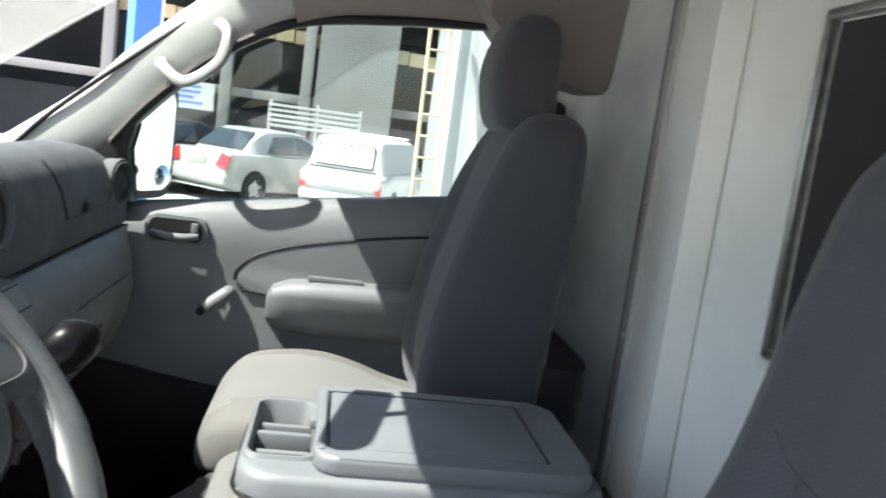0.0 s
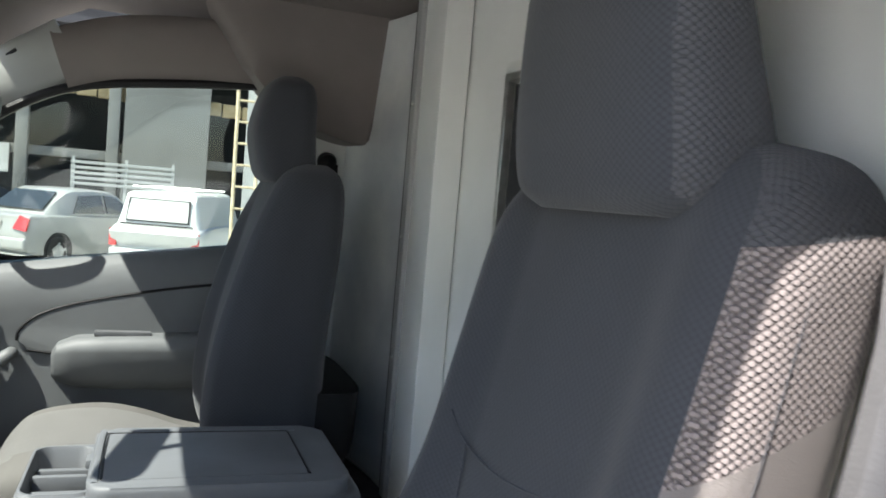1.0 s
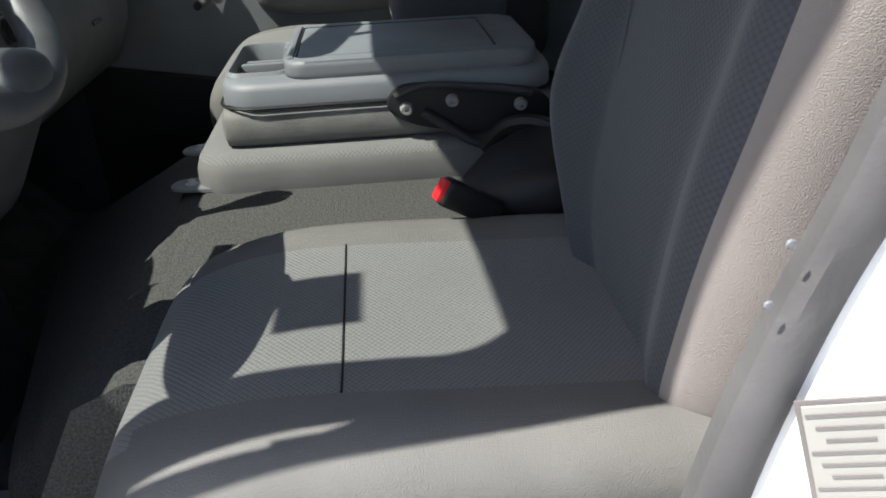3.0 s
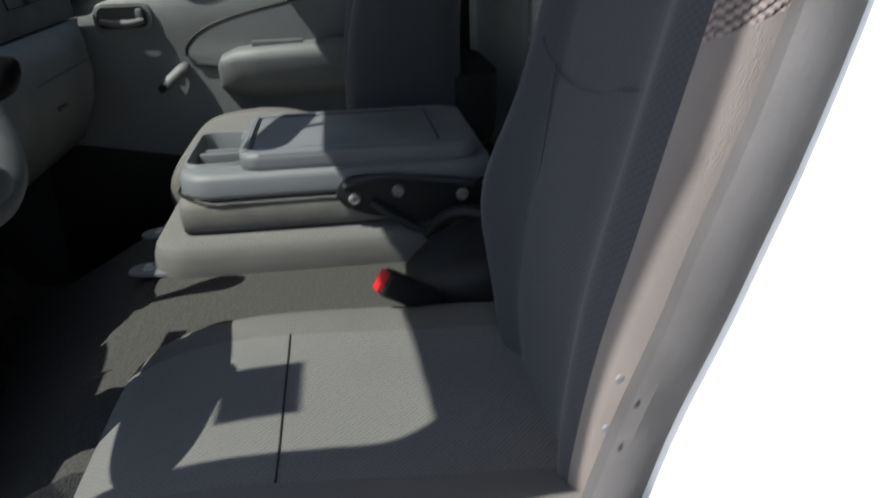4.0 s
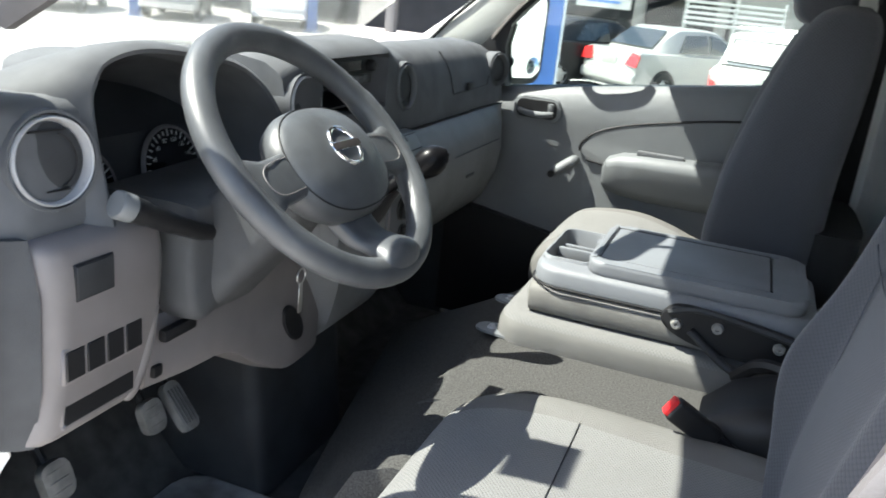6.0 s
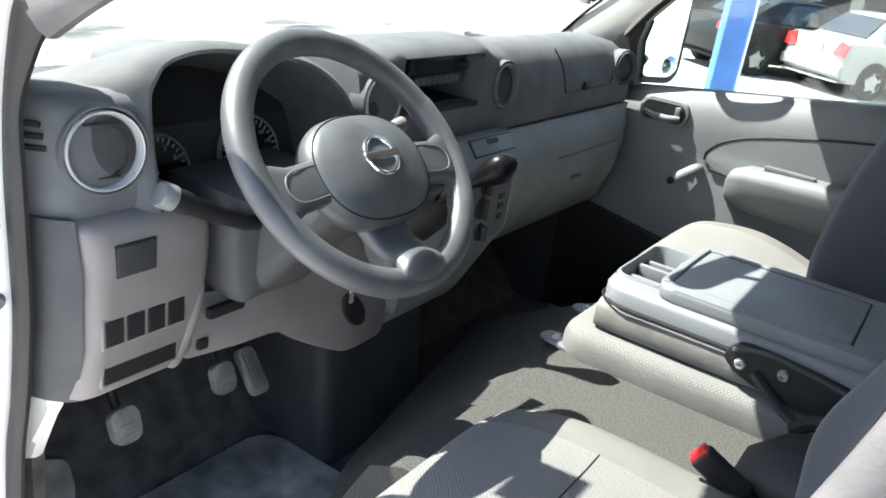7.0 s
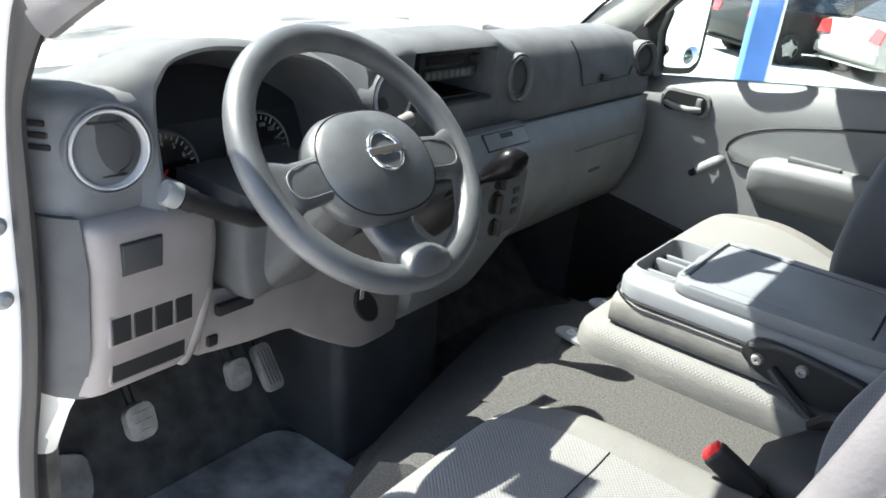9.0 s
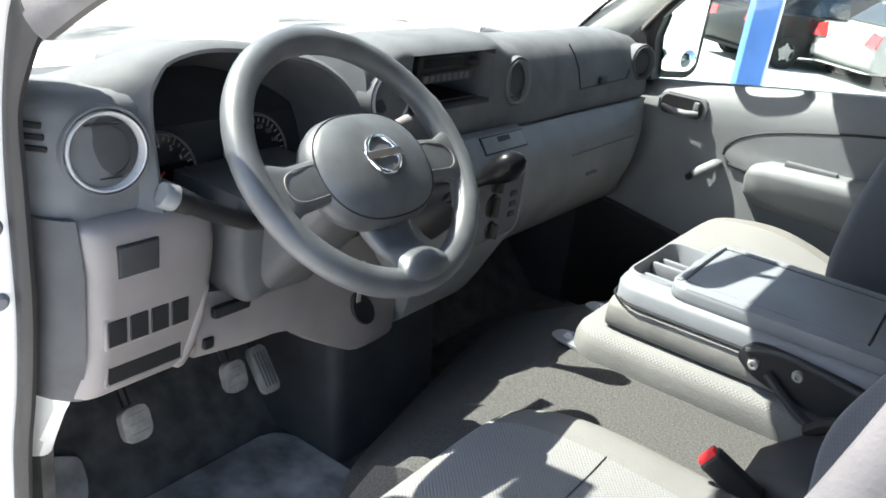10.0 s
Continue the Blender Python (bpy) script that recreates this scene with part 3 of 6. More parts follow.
part("door_insert", bm, M_DOOR, door, "raised grey trim insert")
bm = bmesh.new()
tube(bm, [(u - 0.001, DY - 0.0035, v) for u, v in outline], 0.0034, 6)
part("trim_groove", bm, M_BLACK, door)
# armrest
bm = bmesh.new()
fr = []
for x, zt, dpt, h in ((0.215, 1.53, 0.035, 0.06), (0.225, 1.548, 0.055, 0.085), (0.26, 1.563, 0.07, 0.11), (0.32, 1.568, 0.075, 0.12), (0.45, 1.572, 0.076, 0.125), (0.70, 1.59, 0.07, 0.13)):
    ring = []
    for u, v in round_rect(1, 1, 0.24, 5):
        k = 1.0 if v > 0 else 0.55 + 0.45 * (v + 0.5) * 2
        ring.append((x, DY + 0.02 - (dpt + 0.02) * (0.5 - u) * k, zt - h / 2 + h * v))
    fr.append(ring)
loft(bm, fr)
part("armrest", bm, M_DOOR, door, "moulded grey armrest")
part("pull_slot", boxed((0.354, DY - 0.032, 1.5725), (0.115, 0.022, 0.012), 0.003), M_DASH, door, "narrow slot in the armrest")
# inner handle
bm = bmesh.new()
slab(bm, [(u, v) for u, v in round_rect(0.125, 0.062, 0.022, 5, 0.018, 1.638)], "y", DY - 0.010, DY + 0.012, 0.004)
esc = part("handle_surround", bm, M_DOOR, door)
bm = bmesh.new()
slab(bm, [(u, v) for u, v in round_rect(0.108, 0.047, 0.016, 5, 0.018, 1.639)], "y", DY - 0.013, DY - 0.006)
part("handle_recess", bm, M_BLACK, door, "black handle recess")
bm = bmesh.new()
tube(bm, [(-0.03, DY - 0.018, 1.634), (0.0, DY - 0.026, 1.628), (0.035, DY - 0.027, 1.627), (0.064, DY - 0.018, 1.632)], [0.006, 0.008, 0.0085, 0.007], 10)
part("door_handle", bm, M_DOOR, door, "light grey lever handle")
part("lock_knob", boxed((0.056, DY - 0.016, 1.647), (0.014, 0.014, 0.022), 0.004), M_DOOR, door, "small grey lock tab")
# window crank
bm = bmesh.new()
tube(bm, smooth_line([(0.135, DY - 0.0, 1.522), (0.132, DY - 0.016, 1.521), (0.112, DY - 0.022, 1.505), (0.09, DY - 0.026, 1.487)], 4), 0.0145, 12, flat=0.8)
crank = part("window_crank", bm, M_DOOR, door, "grey window winder")
bm = bmesh.new()
tube(bm, [(0.088, DY - 0.02, 1.485), (0.086, DY - 0.045, 1.482)], 0.009, 10)
part("crank_knob", bm, M_BLACK, crank)
# lower trim below its seam line; the black also holds the footwell shade
bm = bmesh.new()
slab(bm, [(-0.2, 1.03), (0.75, 1.03), (0.75, 1.27), (0.3, 1.29), (0.1, 1.316), (-0.1, 1.35), (-0.2, 1.365)], "y", DY - 0.032, DY + 0.01, 0.006)
part("lower_trim", bm, M_BLACK, door, "lower door trim, black with the footwell shade put in")
# window frame and glass
bm = bmesh.new()
edge = smooth_line([(-0.125, DY + 0.01, 1.80), (-0.06, DY + 0.0, 1.885), (0.03, DY - 0.012, 1.97), (0.13, DY - 0.024, 2.043), (0.24, DY - 0.03, 2.092), (0.41, DY - 0.033, 2.118), (0.62, DY - 0.035, 2.138), (0.80, DY - 0.035, 2.15)], 5)
tube(bm, edge, 0.010, 8)
part("window_seal", bm, M_BLACK, door, "black rubber window seal")
bm = bmesh.new()
outer = [(p.x, p.z + (0.012 if p.x < 0.15 else 0.07 if p.x < 0.3 else 0.12)) for p in edge[::-1]]
slab(bm, [(p.x, p.z) for p in edge] + outer, "y", DY - 0.02, DY + 0.07, 0)
part("door_top_frame", bm, M_HEAD, door)
bm = bmesh.new()
slab(bm, [(p.x, p.z) for p in edge] + [(0.80, sill(0.8) - 0.02), (-0.14, sill(-0.14) - 0.02)], "y", DY + 0.035, DY + 0.040)
g = part("window_glass", bm, M_GLASS, door, "clear side window")
g.visible_shadow = False
# black corner behind the mirror
bm = bmesh.new()
slab(bm, [(-0.2, 1.67), (-0.075, 1.685), (-0.084, 1.70), (-0.096, 1.79), (-0.085, 1.845), (-0.055, 1.90), (-0.14, 1.80), (-0.2, 1.73)], "y", DY - 0.005, DY + 0.05, 0.006)
part("corner_trim", bm, M_BLACK, door, "black triangular corner trim")
# wall behind the door
bm = bmesh.new()
slab(bm, [(0.70, 1.0), (0.705, 1.75), (0.70, 2.12), (0.93, 2.2), (0.93, 1.0)], "y", 0.80, 0.86)
tagged(part("wall_passenger", bm, M_PART), "pale painted pillar behind the passenger seat", "wall", kind="structure")
bm = bmesh.new()
slab(bm, [(q.x, q.z) for q in smooth_line([(0.56, 0, 2.17), (0.66, 0, 2.075), (0.78, 0, 2.03), (0.87, 0, 2.035), (0.905, 0, 2.10), (0.905, 0, 2.34), (0.45, 0, 2.34)], 4)], "y", 0.66, 0.82, 0.05, 5)
tagged(part("pillar_trim", bm, M_HEAD), "brown grey padded trim over the pillar", "pillar trim", kind="structure")

# outside mirror
mir = thing("door_mirror", "tall outside mirror with a small round mirror", "door mirror")
bm = bmesh.new()
T = pose(-0.073, 0.927, 1.812, 0, 0, -25)
swept_rect(bm, [(T @ pose(0.0, 0, 0, 90, 0, 90), 0.162, 0.262, 0.045), (T @ pose(-0.05, 0, 0, 90, 0, 90), 0.155, 0.25, 0.05), (T @ pose(-0.09, 0, 0, 90, 0, 90), 0.10, 0.18, 0.05)])
part("mirror_housing", bm, M_BLACK, mir)
bm = bmesh.new()
swept_rect(bm, [(T @ pose(0.002, 0, 0, 90, 0, 90), 0.132, 0.228, 0.034), (T @ pose(0.005, 0, 0, 90, 0, 90), 0.130, 0.226, 0.034)])
part("mirror_glass", bm, M_MIRROR, mir, "large mirror glass")
bm = bmesh.new()
lathe(bm, [(0.0, 0.012), (0.018, 0.009), (0.024, 0.003), (0.026, 0.0)], T @ pose(0.006, 0.038, -0.082, 0, 90, 0), 24)
part("spot_mirror", bm, M_MIRROR, mir, "small round blind spot mirror")
bm = bmesh.new()
tube(bm, [(-0.10, 0.86, 1.74), (-0.11, 0.93, 1.75)], 0.018, 8)
part("mirror_arm", bm, M_BLACK, mir)

# grab handle on the pillar
bm = bmesh.new()
tube(bm, smooth_line([(-0.036, 0.785, 1.972), (-0.026, 0.752, 1.962), (0.018, 0.742, 1.940), (0.078, 0.738, 1.984), (0.092, 0.74, 2.035), (0.080, 0.755, 2.056), (0.066, 0.785, 2.062)], 6), 0.0125, 10, flat=0.9)
gh = tagged(part("grab_handle", bm, M_LIGHT), "pale grey plastic grab handle on the windscreen pillar", "grab handle")

# rear view mirror
rv = thing("rear_view_mirror", "black interior mirror on the windscreen", "mirror")
bm = bmesh.new()
T = pose(0.010, -0.04, 2.135, 0, 12, -12)
swept_rect(bm, [(T @ pose(0, 0, 0, 90, 0, 90), 0.23, 0.066, 0.028), (T @ pose(-0.02, 0, 0, 90, 0, 90), 0.22, 0.058, 0.026)])
part("mirror_shell", bm, M_BLACK, rv)
bm = bmesh.new()
swept_rect(bm, [(T @ pose(0.001, 0, 0, 90, 0, 90), 0.218, 0.056, 0.024), (T @ pose(0.003, 0, 0, 90, 0, 90), 0.216, 0.054, 0.024)])
part("mirror_glass", bm, M_MIRROR, rv)
bm = bmesh.new()
tube(bm, [(0.0, -0.04, 2.14), (0.010, -0.03, 2.222)], 0.009, 8)
part("mirror_stem", bm, M_BLACK, rv)


# ---- seats ----
def cushion_ring(cy, hw, top, thick, bolster, x, n=40):
    ring = []
    for k in range(n):
        a = 2 * math.pi * k / n
        c, s = math.cos(a), math.sin(a)
        u = math.copysign(abs(c) ** 0.45, c)
        v = math.copysign(abs(s) ** 0.5, s)
        z = top - thick / 2 + v * thick / 2
        if v > 0.2:
            e = abs(u)
            z += bolster * max(0.0, min(1.0, (e - 0.5) / 0.3)) * (1 - max(0, (e - 0.9) / 0.1) * 0.5)
        ring.append((x, cy + hw * u, z))
    return ring


EDGE = 34          # column of a backrest where its face meets the outer side


def back_ring(cy, hw, xf, thick, bolster, z, lean, n=96):
    ring = []
    low = max(0.0, min(1.0, (1.62 - z) / 0.24))
    turn = -0.24 + 0.14 * low * low * (3 - 2 * low)
    for k in range(n):
        a = 2 * math.pi * k / n
        if math.pi / 2 < a < math.pi:
            a -= turn * math.sin(2 * a - math.pi)
        c, s = math.cos(a), math.sin(a)
        u = math.copysign(abs(c) ** 0.5, c)
        v = math.copysign(abs(s) ** 0.55, s)
        x = xf + thick / 2 - v * thick / 2
        if v > 0.2:
            e = abs(u)
            x -= bolster * max(0.0, min(1.0, (e - 0.5) / 0.25)) * (1 - max(0, (e - 0.9) / 0.1) * 0.6)
        lift = 0.0
        if lean:
            side = max(0.0, min(1.0, (-u - 0.5) / 0.4))
            lift = lean * (x - xf) * side * max(0.0, min(1.0, (z - 1.50) / 0.12)) * max(0.0, min(1.0, (1.94 - z) / 0.10))
        ring.append((x, cy + hw * u, z + lift))
    return ring


def inner_bolster(ring, cy, hw, z):
    """Swell the inner side cushion at lumbar height and round it off below."""
    out = []
    low = max(0.0, min(1.0, (1.475 - z) / 0.095))
    swell = 0.026 * math.exp(-((z - 1.54) / 0.085) ** 2)
    for x, y, zz in ring:
        u = (y - cy) / hw
        if u > 0:
            w = max(0.0, min(1.0, (u - 0.5) / 0.4))
            x -= swell * w * w * (3 - 2 * w)
            y = cy + (y - cy) * (1 - 0.42 * low * low)
        out.append((x, y, zz))
    return out


def seat(name, label, cy, cushion, back, head, bands):
    ob = thing(name, label, "car seat")
    # rows of x, top, half width, thickness, bolster
    bm = bmesh.new()
    loft(bm, [cushion_ring(cy, hw, top, th, bo, x) for x, top, hw, th, bo in dense(cushion)])
    c = part("seat_cushion", bm, M_CLOTH_SEAT_LIT, ob, "grey cloth cushion", uv=1.0)
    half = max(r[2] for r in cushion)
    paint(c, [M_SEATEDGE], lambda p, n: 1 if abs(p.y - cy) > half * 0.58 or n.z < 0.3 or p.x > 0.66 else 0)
    # rows of z, front x, half width, thickness, bolster
    bm = bmesh.new()
    side = inner_bolster if cy < 0 else (lambda ring, c, w, z: ring)
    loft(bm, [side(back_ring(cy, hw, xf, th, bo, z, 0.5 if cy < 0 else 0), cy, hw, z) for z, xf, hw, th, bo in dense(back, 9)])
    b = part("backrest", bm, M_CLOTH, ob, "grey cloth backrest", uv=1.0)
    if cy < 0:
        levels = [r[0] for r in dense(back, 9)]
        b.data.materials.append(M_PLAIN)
        b.data.materials.append(M_CLOTH_SIDE_LIT)
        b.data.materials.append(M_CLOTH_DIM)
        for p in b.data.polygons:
            # painted light: pale outer side as in sun, dim above 1.905 as in shade
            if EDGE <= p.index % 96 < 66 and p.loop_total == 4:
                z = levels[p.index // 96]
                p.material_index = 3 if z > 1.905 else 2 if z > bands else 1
    bm = bmesh.new()
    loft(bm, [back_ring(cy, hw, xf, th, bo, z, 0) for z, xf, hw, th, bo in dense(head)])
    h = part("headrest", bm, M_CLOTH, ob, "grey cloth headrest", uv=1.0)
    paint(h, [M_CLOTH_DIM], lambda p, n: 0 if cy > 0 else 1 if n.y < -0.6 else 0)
    # stitched seams
    if cy < 0:
        rows = [back_ring(cy, hw + 0.0004, xf, th, bo, z, 0) for z, xf, hw, th, bo in dense(back)]
        part("seam", tube(bmesh.new(), [r[44] for r in rows[5:-4]], 0.0004, 6), M_CLOTH_DIM, ob)
        crease = smooth_line([(0.6995, -0.335, 1.708), (0.7045, -0.363, 1.685), (0.7055, -0.433, 1.677), (0.7085, -0.51, 1.685), (0.7115, -0.573, 1.700), (0.7205, -0.655, 1.711)], 5)
        part("crease", tube(bmesh.new(), crease, 0.0010, 6), M_CLOTH, ob)
        crease = smooth_line([(0.7045, -0.37, 1.685), (0.6865, -0.388, 1.594), (0.668, -0.378, 1.48)], 5)
        part("crease", tube(bmesh.new(), crease, 0.0009, 6), M_CLOTH, ob)
    else:
        # added black block, stands for the shade between backrest and partition
        bm = bmesh.new()
        loft(bm, [back_ring(cy, hw * 0.9, xf + th - 0.05, 0.12, 0, z, 0) for z, xf, hw, th, bo in dense(back) if 1.39 < z < 1.58])
        part("back_shell", bm, M_BLACK, ob, "black block standing for the dark gap behind the seat")
    if cy > 0:
        return ob
    rows = [cushion_ring(cy, hw, top + 0.0006, th, bo, x) for x, top, hw, th, bo in dense(cushion)]
    ring = min(rows, key=lambda r: abs(r[0][0] - 0.435))
    part("seam", tube(bmesh.new(), [ring[k] for k in range(8, 13)], 0.0010, 6), M_BLACK, ob)
    return ob


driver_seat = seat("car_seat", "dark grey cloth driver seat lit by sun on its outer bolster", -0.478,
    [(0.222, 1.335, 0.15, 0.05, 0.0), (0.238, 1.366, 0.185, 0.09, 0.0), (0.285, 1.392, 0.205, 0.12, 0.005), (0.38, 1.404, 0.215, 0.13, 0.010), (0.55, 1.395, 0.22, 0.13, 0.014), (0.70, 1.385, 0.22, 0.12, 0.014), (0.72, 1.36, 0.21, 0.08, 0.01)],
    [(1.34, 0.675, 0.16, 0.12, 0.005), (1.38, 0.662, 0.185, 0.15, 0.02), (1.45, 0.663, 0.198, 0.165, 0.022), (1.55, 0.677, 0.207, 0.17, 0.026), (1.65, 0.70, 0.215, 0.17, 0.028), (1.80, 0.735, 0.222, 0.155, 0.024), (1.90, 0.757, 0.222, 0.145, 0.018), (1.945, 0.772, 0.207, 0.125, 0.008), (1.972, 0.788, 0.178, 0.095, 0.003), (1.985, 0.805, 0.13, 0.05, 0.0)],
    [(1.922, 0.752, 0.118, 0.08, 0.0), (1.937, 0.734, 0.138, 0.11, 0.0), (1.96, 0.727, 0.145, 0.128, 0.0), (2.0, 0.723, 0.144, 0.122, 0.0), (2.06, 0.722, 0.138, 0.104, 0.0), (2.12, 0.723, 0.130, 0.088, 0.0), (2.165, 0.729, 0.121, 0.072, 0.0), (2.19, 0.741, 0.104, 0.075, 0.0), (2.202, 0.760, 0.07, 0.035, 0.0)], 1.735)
passenger_seat = seat("car_seat", "dark grey cloth passenger seat with raised headrest", 0.525,
    [(0.150, 1.362, 0.135, 0.05, 0.0), (0.163, 1.396, 0.17, 0.09, 0.0), (0.20, 1.428, 0.20, 0.12, 0.003), (0.27, 1.441, 0.213, 0.13, 0.004), (0.34, 1.440, 0.218, 0.13, 0.006), (0.41, 1.425, 0.22, 0.13, 0.006), (0.48, 1.402, 0.22, 0.13, 0.006), (0.56, 1.385, 0.22, 0.12, 0.006), (0.62, 1.375, 0.21, 0.08, 0.004)],
    [(1.38, 0.54, 0.18, 0.14, 0.01), (1.43, 0.525, 0.205, 0.19, 0.025), (1.52, 0.518, 0.205, 0.205, 0.03), (1.65, 0.535, 0.21, 0.19, 0.03), (1.80, 0.572, 0.205, 0.165, 0.025), (1.90, 0.60, 0.185, 0.14, 0.012), (1.945, 0.622, 0.155, 0.11, 0.004), (1.965, 0.65, 0.11, 0.06, 0.0)],
    [(1.925, 0.60, 0.10, 0.08, 0.0), (1.945, 0.580, 0.108, 0.11, 0.0), (2.02, 0.566, 0.111, 0.12, 0.0), (2.08, 0.577, 0.104, 0.108, 0.0), (2.112, 0.592, 0.09, 0.085, 0.0), (2.128, 0.612, 0.06, 0.045, 0.0)], 1.66)

# folded middle seat with its table
mid = thing("middle_seat", "folded middle seat with cup tray and lid on its back", "car seat")
bm = bmesh.new()
rings = []
for g, z in ((0.020, 1.338), (0.004, 1.345), (0.0, 1.362), (0.002, 1.385), (0.010, 1.398), (0.026, 1.406), (0.060, 1.4095), (0.14, 1.411), (0.24, 1.4115)):
    rings.append([(u, v, z) for u, v in round_rect(0.49 - g, 0.336 - g, 0.055 - g * 0.2, 7, 0.448, 0.105)])
loft(bm, rings)
mc = part("seat_cushion", bm, M_CLOTH_SEAT_LIT, mid, "grey cloth cushion with plain border", uv=1.0)
paint(mc, [M_SEATEDGE], lambda p, n: 0 if n.z > 0.55 else 1)
bm = bmesh.new()
loft(bm, [cushion_ring(0.105, hw, top, th, bo, x) for x, top, hw, th, bo in dense([(0.246, 1.455, 0.11, 0.04, 0), (0.254, 1.466, 0.128, 0.06, 0), (0.28, 1.470, 0.138, 0.066, 0), (0.5, 1.47, 0.14, 0.066, 0), (0.68, 1.47, 0.14, 0.066, 0), (0.70, 1.46, 0.13, 0.05, 0)])])
part("backrest", bm, M_PAD, mid, "grey padded edge of the folded backrest")
# back shell with a sunk cup tray
bm = bmesh.new()
hole = lambda g, z: [(u, v, z) for u, v in round_rect(0.078 - g, 0.19 - g, 0.022, 6, 0.300, 0.115)]
shell = lambda g, z: [(u, v, z) for u, v in round_rect(0.455 - g, 0.275 - g, 0.05, 6, 0.478, 0.105)]
rings = [shell(0.012, 1.462), shell(0.0, 1.468), shell(0.0, 1.488), shell(0.006, 1.495), shell(0.018, 1.4985), hole(-0.014, 1.4985), hole(-0.010, 1.503), hole(-0.004, 1.503), hole(0.0, 1.498), hole(0.008, 1.462)]
loft(bm, rings)
part("back_shell", bm, M_TRAY, mid, "blue grey moulded plastic back shell with cup tray")
for yy, h in ((0.070, 1.486), (0.112, 1.494), (0.155, 1.488)):
    part("tray_divider", boxed((0.300, yy, h - 0.012), (0.070, 0.012, 0.024), 0.004), M_TRAY, mid)
bm = bmesh.new()
tube(bm, [(u, v, 1.4665) for u, v in round_rect(0.462, 0.282, 0.052, 6, 0.478, 0.105)], 0.0022, 6, closed=True)
part("shell_seam", bm, M_BLACK, mid, "thin dark seam")
bm = bmesh.new()
slab(bm, [(u, v) for u, v in round_rect(0.345, 0.262, 0.03, 5, 0.512, 0.108)], "z", 1.497, 1.522, 0.009, 3)
lid = part("lid", bm, M_TRAY, mid, "flat blue grey plastic lid")
bm = bmesh.new()
slab(bm, [(u, v) for u, v in round_rect(0.270, 0.200, 0.008, 3, 0.492, 0.107)], "z", 1.5205, 1.5230, 0.001)
part("lid_panel", bm, M_TRAY, lid)
bm = bmesh.new()
tube(bm, [(0.357, 0.012, 1.522), (0.355, 0.105, 1.5225), (0.357, 0.207, 1.522), (0.49, 0.209, 1.522), (0.627, 0.207, 1.522), (0.629, 0.008, 1.522)], 0.0022, 6)
part("lid_groove", bm, M_BLACK, lid)
bm = bmesh.new()
tube(bm, smooth_line([(0.349, 0.0, 1.520), (0.348, 0.10, 1.5225), (0.350, 0.212, 1.522), (0.362, 0.217, 1.522), (0.50, 0.217, 1.522), (0.64, 0.216, 1.521)], 5), 0.0055, 8, flat=0.7)
part("lid_rim", bm, M_TRAY, lid, "raised rim along the lid edge")
part("lid_latch", boxed((0.337, 0.125, 1.508), (0.012, 0.03, 0.014), 0.004), M_TRAY, lid)
# hinge arm
bm = bmesh.new()
slab(bm, [(p.x, p.z) for p in smooth_line([(0.475, 0, 1.455), (0.49, 0, 1.484), (0.54, 0, 1.486), (0.64, 0, 1.476), (0.69, 0, 1.462), (0.69, 0, 1.425), (0.60, 0, 1.418), (0.52, 0, 1.43)], 4, closed=True)], "y", -0.046, -0.030, 0.004)
hinge = part("hinge_plate", bm, M_BLACK, mid, "black steel hinge plate")
for x, z in ((0.50, 1.456), (0.562, 1.463), (0.655, 1.452)):
    bm = bmesh.new()
    lathe(bm, [(0.0, 0.003), (0.003, 0.003), (0.0035, 0.007), (0.007, 0.007), (0.0085, 0.004), (0.0095, 0.0)], pose(x, -0.046, z, 90, 0, 0), 14)
    part("screw", bm, M_PEDAL, hinge)
bm = bmesh.new()
tube(bm, smooth_line([(0.485, -0.049, 1.474), (0.53, -0.051, 1.487), (0.60, -0.051, 1.480), (0.67, -0.050, 1.468)], 5), 0.005, 8)
part("hinge_rib", bm, M_COVER, hinge)
bm = bmesh.new()
tube(bm, smooth_line([(0.522, -0.052, 1.452), (0.548, -0.056, 1.434), (0.580, -0.058, 1.412), (0.606, -0.056, 1.400)], 5), 0.0105, 10, flat=0.6)
part("recline_lever", bm, M_COVER, hinge, "black recline lever")
# mounting brackets at the front
for y, x, z in ((-0.027, 0.196, 1.362), (0.125, 0.183, 1.362)):
    bm = bmesh.new()
    slab(bm, [(q.x, q.y) for q in smooth_line([(x - 0.024, y - 0.014, 0), (x - 0.022, y + 0.016, 0), (x + 0.014, y + 0.024, 0), (x + 0.09, y + 0.02, 0), (x + 0.095, y - 0.030, 0), (x + 0.03, y - 0.026, 0)], 3, closed=True)], "z", z - 0.002, z + 0.003, 0.001)
    br = part("bracket", bm, M_DOOR, mid, "grey steel mounting bracket")
    bm = bmesh.new()
    lathe(bm, [(0.0, 0.009), (0.005, 0.009), (0.006, 0.004), (0.0095, 0.003), (0.010, 0.0)], pose(x, y, z), 12)
    part("bolt", bm, M_RING, br)

# belt buckle
bk = thing("seat_belt_buckle", "black seat belt buckle with a red button", "seat belt buckle")
T = pose(0.555, -0.285, 1.415, 0, -58, 15)
part("buckle_body", boxed((0, 0, 0), (0.032, 0.022, 0.075), 0.006, 3, T), M_BLACK, bk)
bm = bmesh.new()
box(bm, (0, 0, 0), (0.026, 0.017, 0.014), 0.003, 2, T @ pose(0, 0, 0.036))
part("red_button", bm, M_RED, bk, "red release button")
bm = bmesh.new()
box(bm, (0, 0, 0), (0.02, 0.006, 0.12), 0.002, 1, T @ pose(0, 0, -0.08))
part("buckle_stalk", bm, M_BLACK, bk)

